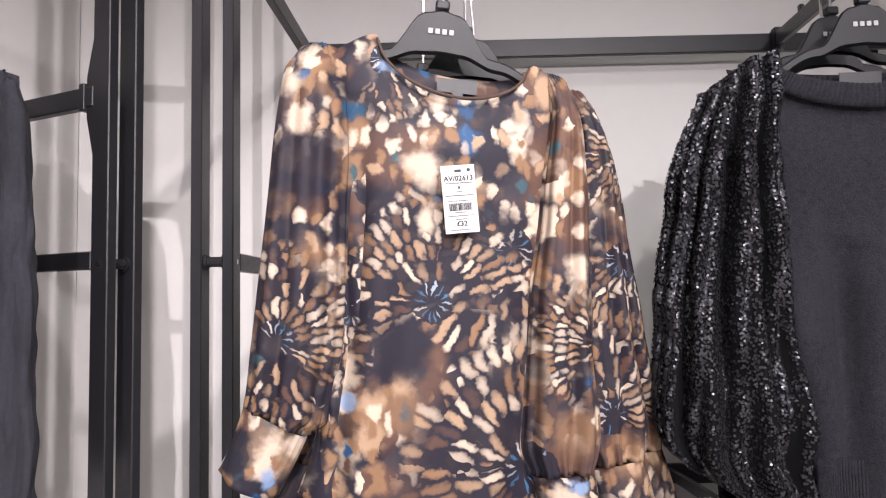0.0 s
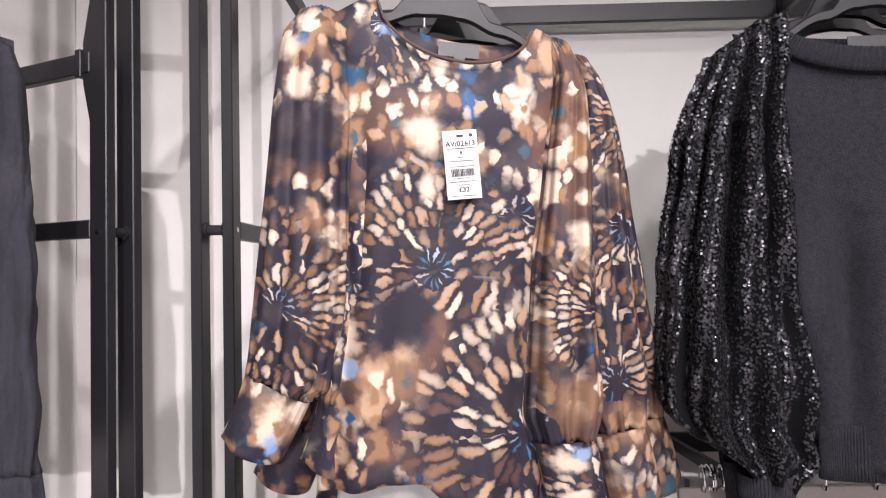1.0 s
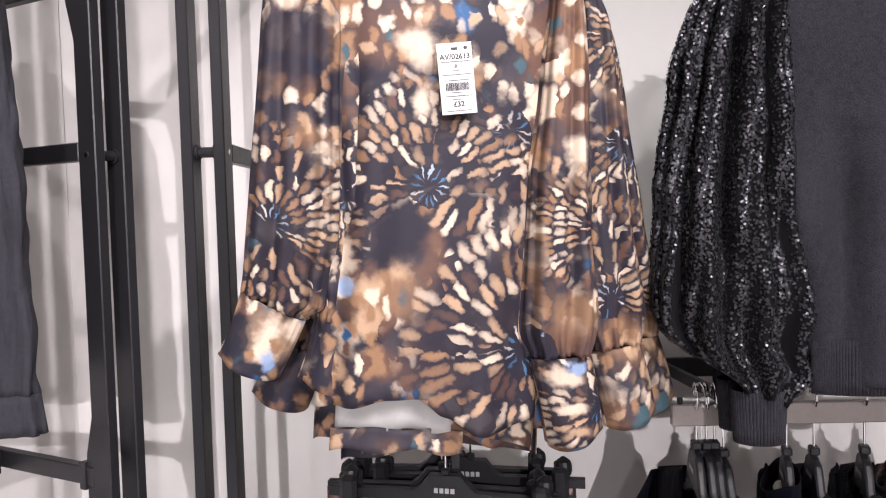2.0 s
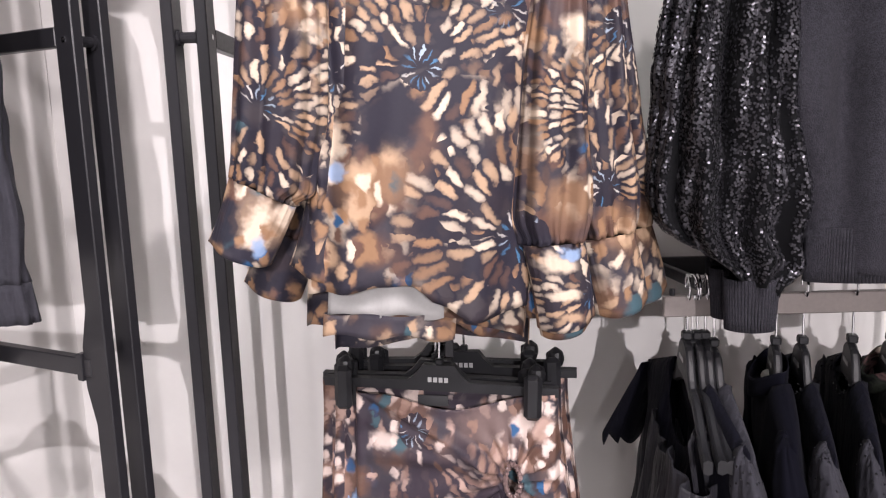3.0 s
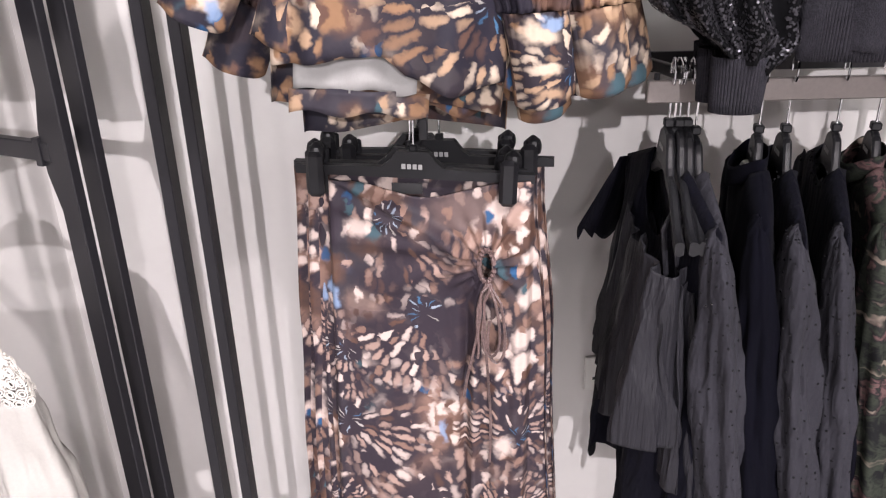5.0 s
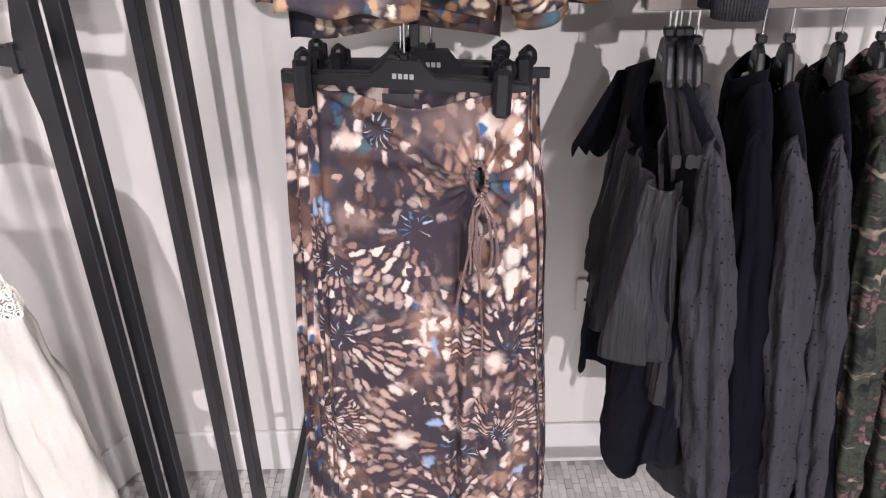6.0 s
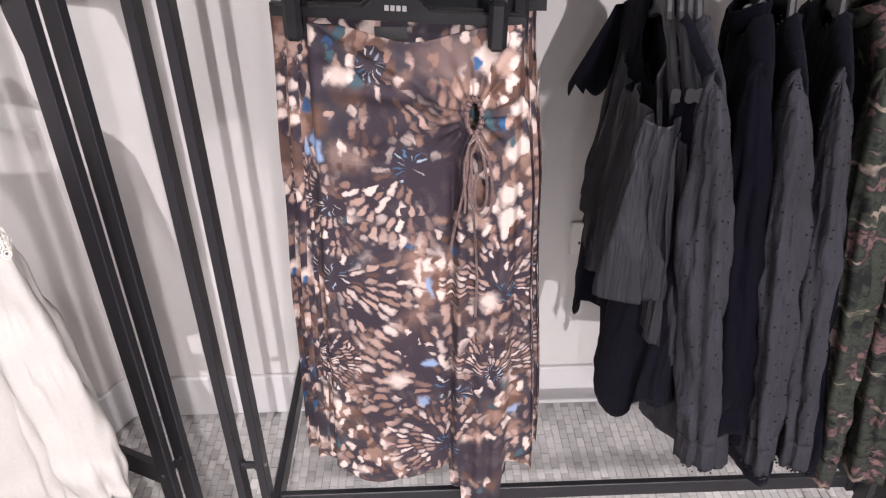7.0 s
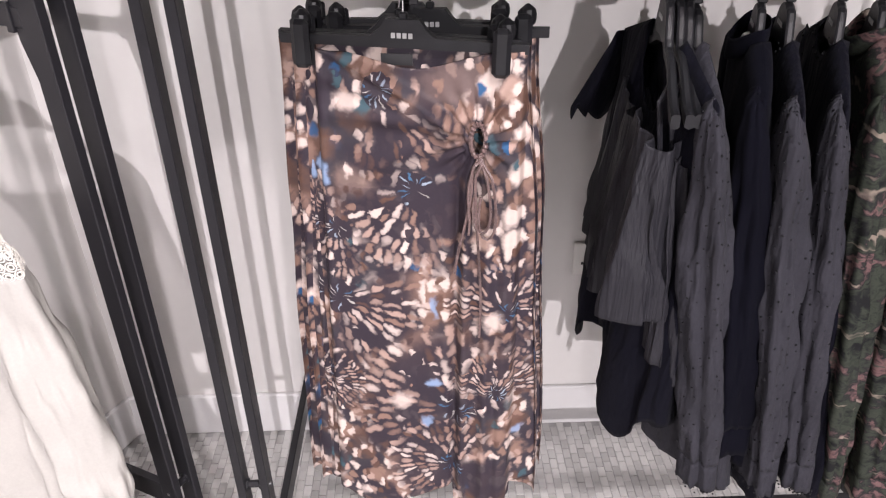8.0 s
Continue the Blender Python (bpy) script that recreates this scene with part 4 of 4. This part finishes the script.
def sweater(m, group, count):
    w = thing("sequin_sweater", "charcoal knit sweater with black sequin sleeves on a hanger", "sweater", m, group)
    cloth_part("body", sheet(sweater_body, 110, 60, True), KNIT, w, thick=0.003)
    for s, front in ((-1, True), (1, False)):
        def band(u, v, s=s, front=front):
            x = SW_NECK * math.sin(math.pi * (u - 0.5)) * lerp(1.0, 1.16, v if front else 1 - v)
            z = sweater_top(max(-SW_NECK, min(SW_NECK, x / 1.08)) * 0.999, front) + lerp(0.014, -0.018, v)
            y = s * (0.02 + 0.012 * math.cos(math.pi * (u - 0.5)) + 0.004 * math.sin(math.pi * v))
            return (x, y, z), (0, s, 0.2)
        cloth_part("neck_rib", ribbed(band, 300, 5, 60, 0.0022), KNIT, w, "ribbed round collar", 0.002)

    def hem(u, v):
        x = 0.098 * math.cos(math.pi * u) * -1
        return (x, sweater_body(0.25, 1)[1] * (0.4 + 0.6 * math.sin(math.pi * u)) - 0.002, lerp(-0.6, -0.672, v)), (0, -1, 0)
    cloth_part("hem_rib", ribbed(hem, 320, 4, 66, 0.002), KNIT, w, "ribbed hem", 0.002)
    for side in (-1, 1):
        fn = sequin_sleeve(side)
        sl = cloth_part("sleeve", sheet(fn, 90, 50, True), MESH_BASE, w, "black mesh sleeve covered in sequins")
        sq = new("sequin_cover", sequin_mesh(fn, count, 11 + side))
        sq.parent = sl
        tagged(sq, kind="stuff")

        def cuff(u, v, side=side):
            a = math.tau * u
            x = side * (0.168 + lerp(0.034, 0.03, v) * math.cos(a))
            return (x, -0.025 - 0.022 * math.sin(a), lerp(-0.665, -0.735, v)), (side * math.cos(a), -math.sin(a), 0)
        cloth_part("cuff_rib", ribbed(cuff, 240, 4, 48, 0.002), KNIT, w, "ribbed cuff", 0.002)
    part("neck_label", box((-0.028, 0.016, -0.098), (0.028, 0.0175, -0.08)), SATIN_LABEL, w)
    return w


SWEATERS = "sweaters on one display arm"
one = sweater(pose(0.503, 0.70, 2.072, 0, 0, -4), SWEATERS, 21000)
top_hanger(pose(0.503, 0.70, 2.082, 0, 0, -4), 0.33, 0.1, 1.57, "hangers of the sweaters")
for dx, dy, ry, rz in ((-0.012, 0.06, -0.5, 2), (0.005, 0.12, -1, -3)):
    copy_thing(one, pose(0.503 + dx, 0.70 + dy, 2.08, 0, ry, rz))
    top_hanger(pose(0.503 + dx, 0.70 + dy, 2.09, 0, ry, rz), 0.33, 0.1, 1.57, "hangers of the sweaters")
card = thing("price_tag", "white card price tag hanging on the dark sweater", "price tag", pose(0.54, 0.63, 1.868, 0, 0, 0))
part("card", box((-0.02, -0.0004, -0.08), (0.02, 0.0004, 0), 0.0003), WHITE_CARD, card)
part("string", add_tube(bmesh.new(), [(0, 0, -0.003), (0.004, 0.004, 0.012)], 0.0005, 5), BLACK_PLASTIC, card)

# ---- garments hung side by side ----


def hung_body(half, hem_half, length, thick, neck, folds, seed, ragged=0.0, drop=0.05, drift=0.0, bulk=0.011):
    ph = seed * 1.7

    def fn(u, v):
        a = math.tau * u
        c, s = math.cos(a), math.sin(a)
        hw = curve(v, [(0, half), (0.18, half * 0.9), (0.5, lerp(half * 0.92, hem_half, 0.45)), (1, hem_half)])
        x = hw * math.copysign(abs(c) ** 0.8, c)
        ax = abs(x)
        b = curve(v, [(0, 0.012 if ax < neck else 0.0002), (0.025, bulk), (0.2, max(bulk, thick * 0.6)), (1, max(bulk, thick))])
        y = -b * math.copysign(abs(s) ** 0.75, s)
        top = -0.02 - 0.36 * ax
        if ax < neck:
            top = -0.02 - 0.36 * neck - drop * (1.0 if s > 0 else 0.4) * math.sqrt(1 - (ax / neck) ** 2)
        z = lerp(top, -length + (ragged + 0.008) * math.sin(23 * x + ph) * (1 + 0.5 * math.sin(61 * x)), v)
        w = curve(v, [(0.05, 0), (0.4, 0.7), (1, 1)])
        y += w * thick * (0.35 * math.sin(folds * x + ph) + 0.2 * math.sin(2.1 * folds * x + ph + 2 * v))
        x += w * thick * 0.25 * math.sin(5 * a + ph + 2 * v)
        crease = noise.noise(Vector((x * 38 + ph, s * 2.0, z * 5))) + 0.6 * noise.noise(Vector((x * 80 + ph, s * 3.0, z * 14)))
        y += w * 0.011 * crease
        x += w * 0.008 * noise.noise(Vector((ph, a * 3, z * 9)))
        return x, y + drift * max(0.0, -0.1 - z) / 0.68, z
    return fn


def hung_sleeve(side, half, length, wide, deep, seed, out=0.015, drift=0.0):
    ph = seed * 2.3

    def fn(u, v):
        a = math.tau * u
        c, s = math.cos(a), math.sin(a)
        hw = curve(v, [(0, wide * 0.01), (0.02, wide * 0.5), (0.1, wide * 0.85), (0.85, wide), (1, wide * 0.92)])
        b = curve(v, [(0, deep * 0.01), (0.03, deep * 0.4), (0.12, deep * 0.66), (0.45, deep), (0.85, deep), (1, deep * 0.85)])
        cx = half - wide * 0.35 + out * v
        top = -0.022 - 0.36 * (cx + wide * 0.3 * c)
        z = lerp(top, -length, v)
        am = curve(v, [(0.02, 0.2), (0.4, 1)]) * deep * (0.18 * math.sin(4 * a + ph + 2.2 * v) + 0.1 * math.sin(9 * a + ph) + 0.3 * noise.noise(Vector((2.2 * c + ph, 2.2 * s, z * 9))) + 0.2 * noise.noise(Vector((5 * c + ph, 5 * s, z * 22))))
        return side * (cx + (hw + am) * c), -(b + am) * s - 0.008 + drift * max(0.0, -0.1 - z) / 0.68, z
    return fn


def scatter_studs(fn, count, seed, r):
    bm = bmesh.new()
    rng = random.Random(seed)
    rows = int(math.sqrt(count * 2.4))
    cols = max(3, count // rows)
    for j in range(rows):
        for i in range(cols):
            u, v = (i + 0.5 * (j % 2) + rng.uniform(-0.3, 0.3)) / cols, (j + 0.6 + rng.uniform(-0.35, 0.35)) / (rows + 0.4)
            p = fn(u % 1, min(v, 1))
            bmesh.ops.create_icosphere(bm, subdivisions=1, radius=r, matrix=Matrix.Translation(p))
    return bm


def beads(points, seed, r=0.0016, spread=0.004):
    bm = bmesh.new()
    rng = random.Random(seed)
    for p in points:
        for _ in range(3):
            q = Vector(p) + Vector([rng.uniform(-spread, spread) for _ in range(3)])
            bmesh.ops.create_icosphere(bm, subdivisions=1, radius=r * rng.uniform(0.7, 1.3), matrix=Matrix.Translation(q))
    return bm


ROW = "dark garments on the hanging rail"


def hung(name, label, category, x, material, length=0.78, half=0.2, hem=0.22, thick=0.03, folds=26, seed=1, sleeve=0.0, sleeve_mat=None, wide=0.045, deep=0.03,
         studs=0, collar=False, beaded=False, ragged=0.0, neck=0.065, drop=0.04, lean=0.0, straps=False, y=0.793, foot=1.29, m=None, rail_gap=0.067, hanger_group="hangers on the hanging rail", group=ROW, ruffle=False, drift=0.0, bulk=0.011):
    place = m or pose(x, y, foot, 0, 0, -90 + lean)
    g = thing(name, label, category, place, group)
    body = hung_body(half, hem, length, thick, neck, folds, seed, ragged, drop, drift, bulk)
    if straps:
        whole = body

        def body(u, v):
            return whole(u, lerp(0.24, 1, v))
        for s in (-1, 1):
            part("strap", add_tube(bmesh.new(), [(s * half * 0.7, -0.004, -0.175), (s * half * 0.66, -0.012, -0.11), (s * half * 0.62, 0.0, -0.075), (s * half * 0.66, 0.01, -0.13)], 0.004, 6), material, g)
    cloth_part("body", sheet(body, 120, 60, True), material, g)
    if sleeve:
        for s in (-1, 1):
            fn = hung_sleeve(s, half, sleeve, wide, deep, seed + s, 0.015, drift)
            cloth_part("sleeve", sheet(fn, 48, 60, True), sleeve_mat or material, g)
            if studs:
                tagged(part("sleeve_studs", scatter_studs(fn, studs, seed, 0.0021), STUD, g, "small dark metal studs"), kind="stuff")
            low = hung_sleeve(s, half, sleeve, wide, deep, seed + s, 0.015, drift)
            cl = [low(k / 24, 1.0) for k in range(25)]
            cuff = sheet(lambda u, v, low=low: (low(u, 1.0)[0] + s * 0.006 * v, low(u, 1.0)[1] + 0.003 * v, low(u, 1.0)[2] - 0.05 * v), 32, 4, True)
            cloth_part("cuff", cuff, sleeve_mat or material, g)
            if beaded:
                tagged(part("cuff_beads", beads([(p[0] + s * 0.006, p[1] + 0.003, p[2] - 0.05) for p in cl], seed + 7), BEAD, g, "black beaded cuff edge"), kind="stuff")
    if ruffle:
        for s in (-1,):
            def fl(u, v, s=s):
                a = math.pi * (u - 0.5) * 1.5
                w = lerp(0.02, 0.075, v)
                return s * (half - 0.02 + 0.05 * v + 0.35 * w * math.cos(a) + 0.008 * v * math.sin(30 * u)), -w * math.sin(a), -0.09 - 0.17 * v * (1 - 0.25 * abs(u - 0.5)) - 0.012 * v * math.sin(26 * u)
            cloth_part("flutter_sleeve", sheet(fl, 48, 14), material, g)
    if collar:
        def stand(u, v):
            a = math.tau * u
            return (neck * 0.95 * math.cos(a), -(0.016 + 0.02 * max(0, math.sin(a))) * math.sin(a), -0.058 - 0.004 * abs(math.cos(a)) + 0.03 * v - 0.03 * max(0, math.sin(a)) ** 2)
        cloth_part("collar", sheet(stand, 40, 5, True), material, g)
    if beaded:
        pts = [p for p in (body(k / 160, 0.004) for k in range(81)) if abs(p[0]) < neck]
        tagged(part("neck_beads", beads(pts, seed, 0.0018, 0.006), BEAD, g, "black bead trim at the neck"), kind="stuff")
    top_hanger(place @ Matrix.Translation((0, 0, 0.004 if straps else -0.008)), 0.37 if straps else half * 2 - 0.07, rail_gap + (0.02 if straps else 0.032), 0.0, hanger_group)
    return g


hung("ruffle_blouse", "navy-black ruffle-sleeved blouse hanging on the rail", "blouse", 0.293, NAVY, 0.62, 0.195, 0.2, 0.042, 34, 1, ragged=0.045, ruffle=True, lean=3, drop=0.12, drift=-0.015)
hung("strappy_top", "charcoal satin strappy top with crinkled body", "top", 0.285, SATIN, 0.43, 0.185, 0.2, 0.05, 85, 2, ragged=0.006, straps=True, lean=-9, drift=-0.03)
hung("strappy_top", "charcoal satin strappy top with crinkled body", "top", 0.3, SATIN, 0.5, 0.178, 0.195, 0.02, 75, 3, straps=True, lean=-8, drift=0.02)
hung("strappy_top", "charcoal satin strappy top with crinkled body", "top", 0.312, SATIN, 0.53, 0.176, 0.195, 0.02, 70, 4, straps=True, lean=-8, drift=0.03)
hung("studded_blouse", "charcoal sheer blouse with studded sleeves and beaded cuffs", "blouse", 0.325, CHARCOAL, 0.74, 0.2, 0.235, 0.05, 30, 5, 0.66, wide=0.05, deep=0.031, studs=300, beaded=True, lean=-5, drift=0.085, bulk=0.012)
hung("wool_jacket", "black wool jacket with stand collar on the rail", "jacket", 0.418, BLACK_CLOTH, 0.7, 0.185, 0.2, 0.05, 20, 6, 0.6, wide=0.05, deep=0.03, collar=True, lean=-16, drift=0.08, bulk=0.018)
hung("studded_blouse", "navy-black blouse with charcoal studded sleeves and beaded cuffs", "blouse", 0.458, NAVY, 0.75, 0.205, 0.225, 0.045, 28, 7, 0.66, CHARCOAL, wide=0.052, deep=0.03, studs=300, beaded=True, lean=-14, drift=0.085, bulk=0.012)
hung("studded_blouse", "navy-black blouse with charcoal studded sleeves and beaded cuffs", "blouse", 0.532, NAVY, 0.74, 0.205, 0.22, 0.045, 28, 8, 0.66, CHARCOAL, 0.048, 0.027, studs=260, beaded=True, lean=-19, drift=0.09, bulk=0.013)
for k, x in enumerate((0.59, 0.65, 0.715, 0.785)):
    hung("camouflage_shirt", "dark camouflage-print shirt hanging on the rail", "shirt", x, CAMO, 0.75 + 0.01 * k, 0.205, 0.22, 0.045, 26, 10 + k, 0.70, None, 0.048, 0.031, collar=True, lean=-20 + 3 * k, drift=0.085, bulk=0.016)
disc = thing("security_tag", "round white security tag on the black jacket", "security tag", pose(0.414, 0.81, 1.225, 0, 0, -80))
part("disc", add_tube(bmesh.new(), [(0, 0.004, 0), (0, -0.002, 0), (0, -0.005, 0)], lambda t: 0.0115 - 0.004 * t * t, 16), SOCKET, disc)
for x, y, z in ((0.302, 0.86, 0.535), (0.332, 0.85, 0.49)):
    slip = thing("care_label", "white folded care label hanging below a garment", "label", pose(x, y, z, 0, 8, -60))
    cloth_part("slip", sheet(lambda u, v: (0.024 * (u - 0.5), 0.006 * math.sin(3 * v), 0.06 - 0.12 * v - 0.008 * u), 4, 8), WHITE_CARD, slip, thick=0.0006)

# ---- garments of the neighbouring bay ----
BAY = Matrix.Translation((-0.829, 0.715, 0)) @ pose(0, 0, 0, 0, 0, -26)
for z in (2.235, 1.291):
    r = thing("hanging_rail", "black steel hanging rail between the frames", "clothes rail")
    part("rail_bar", box((-0.007, -1.5, z - 0.015), (0.007, 0.115, z + 0.015), 0.0015, BAY), BLACK_STEEL, r)
    part("rail_end", box((-0.011, 0.105, z - 0.02), (0.011, 0.117, z + 0.02), 0.001, BAY), BLACK_STEEL, r)
hung("black_blouse", "black long-sleeved blouse with gathered cuffs on the rail", "blouse", 0, CHARCOAL, 0.66, 0.235, 0.25, 0.03, 26, 21, 0.64, CHARCOAL, 0.05, 0.03,
     m=BAY @ pose(0, 0.0, 2.085), rail_gap=0.12, hanger_group="hangers of the neighbouring bay", group="garments of the neighbouring bay")


def lace_sheet(fn, nu, nv):
    """A lace panel: the sheet with rows of round holes left out and corded edges round them."""
    bm = bmesh.new()
    for j in range(nv):
        for i in range(nu):
            u, v = (i + 0.5 * (j % 2)) / nu, (j + 0.5) / nv
            c = Vector(fn(u, v))
            a, b = Vector(fn(u + 0.5 / nu, v)) - c, Vector(fn(u, min(1, v + 0.5 / nv))) - c
            for r in (0.95, 0.5):
                pts = [c + r * (math.cos(t * math.tau / 10) * a + math.sin(t * math.tau / 10) * b) for t in range(11)]
                add_tube(bm, pts, 0.0011, 4, False)
    return bm


def white_dress(m):
    d = thing("lace_dress", "ivory cotton dress with lace yoke on the rail", "dress", m, "garments of the neighbouring bay")
    body = hung_body(0.225, 0.33, 1.02, 0.075, 0.08, 34, 31)
    cloth_part("skirt_body", sheet(lambda u, v: body(u, lerp(0.16, 1, v)), 110, 60, True), WHITE_CLOTH, d)
    sl = hung_sleeve(1, 0.235, 0.6, 0.055, 0.04, 33, 0.07)
    cloth_part("sleeve", sheet(lambda u, v: sl(u, lerp(0.12, 1, v)), 48, 40, True), WHITE_CLOTH, d)
    part("lace_yoke", lace_sheet(lambda u, v: body(u * 0.5, 0.16 * v), 24, 6), LACE, d, "openwork ivory lace yoke")
    part("lace_shoulder", lace_sheet(lambda u, v: sl(u, 0.13 * v), 14, 5), LACE, d, "openwork ivory lace shoulder")
    return d


white_dress(BAY @ pose(0, -0.02, 1.165))
top_hanger(BAY @ pose(0, -0.02, 1.17), 0.38, 0.14, 0.0, "hangers of the neighbouring bay")

# ---- wall socket ----
sock = thing("wall_socket", "white plastic single wall socket on the wall", "socket", pose(0.35, 1.305, 0.552))
part("plate", box((-0.046, -0.009, -0.047), (0.046, 0, 0.047), 0.003), SOCKET, sock)
part("rocker", box((0.012, -0.012, 0.005), (0.026, -0.008, 0.03), 0.001), SOCKET, sock)
for x, z in ((-0.012, 0.014), (-0.023, -0.012), (-0.001, -0.012)):
    part("pin_slot", box((x - 0.003, -0.0096, z - 0.004), (x + 0.003, -0.0085, z + 0.004)), INK, sock)

# ---- floor mosaic ----
TW, TL, GAP = 0.0205, 0.034, 0.0016


def tile_mesh(cells):
    verts, faces = [], []
    for x, y, dz in cells:
        k = len(verts)
        w, l = TW / 2 - GAP / 2, TL / 2 - GAP / 2
        for z, s in ((-0.003, 0), (dz - 0.0006, 0), (dz, 0.0007)):
            verts += [(x - w + s, y - l + s, z), (x + w - s, y - l + s, z), (x + w - s, y + l - s, z), (x - w + s, y + l - s, z)]
        for a in (0, 4):
            for i in range(4):
                j = (i + 1) % 4
                faces.append((k + a + i, k + a + j, k + a + 4 + j, k + a + 4 + i))
        faces.append((k + 8, k + 9, k + 10, k + 11))
    me = bpy.data.meshes.new("tile")
    me.from_pydata(verts, [], faces)
    me.materials.append(TILE)
    return me


rng = random.Random(3)
rest, near = [], []
for i in range(-80, 98):
    for j in range(0, 80):
        x, y = i * TW, -1.392 + (j + 0.5 * (i % 2)) * TL
        if y > 1.285 or (Vector((x, y, 0)) - CORNER).dot(Vector((0.899, -0.438, 0))) < 0.03:
            continue
        (near if 0.14 < x < 0.46 and 0.99 < y and len(near) < 260 else rest).append((x, y, rng.uniform(-0.0004, 0.0004)))
rest_ob = new("mosaic_tiling", tile_mesh(rest))
rest_ob.parent = floor
tagged(rest_ob, kind="stuff")
shared = tile_mesh([(0, 0, 0)])
for x, y, dz in near:
    t = new("tile", shared)
    t.parent = floor
    t.location = (x, y, dz)
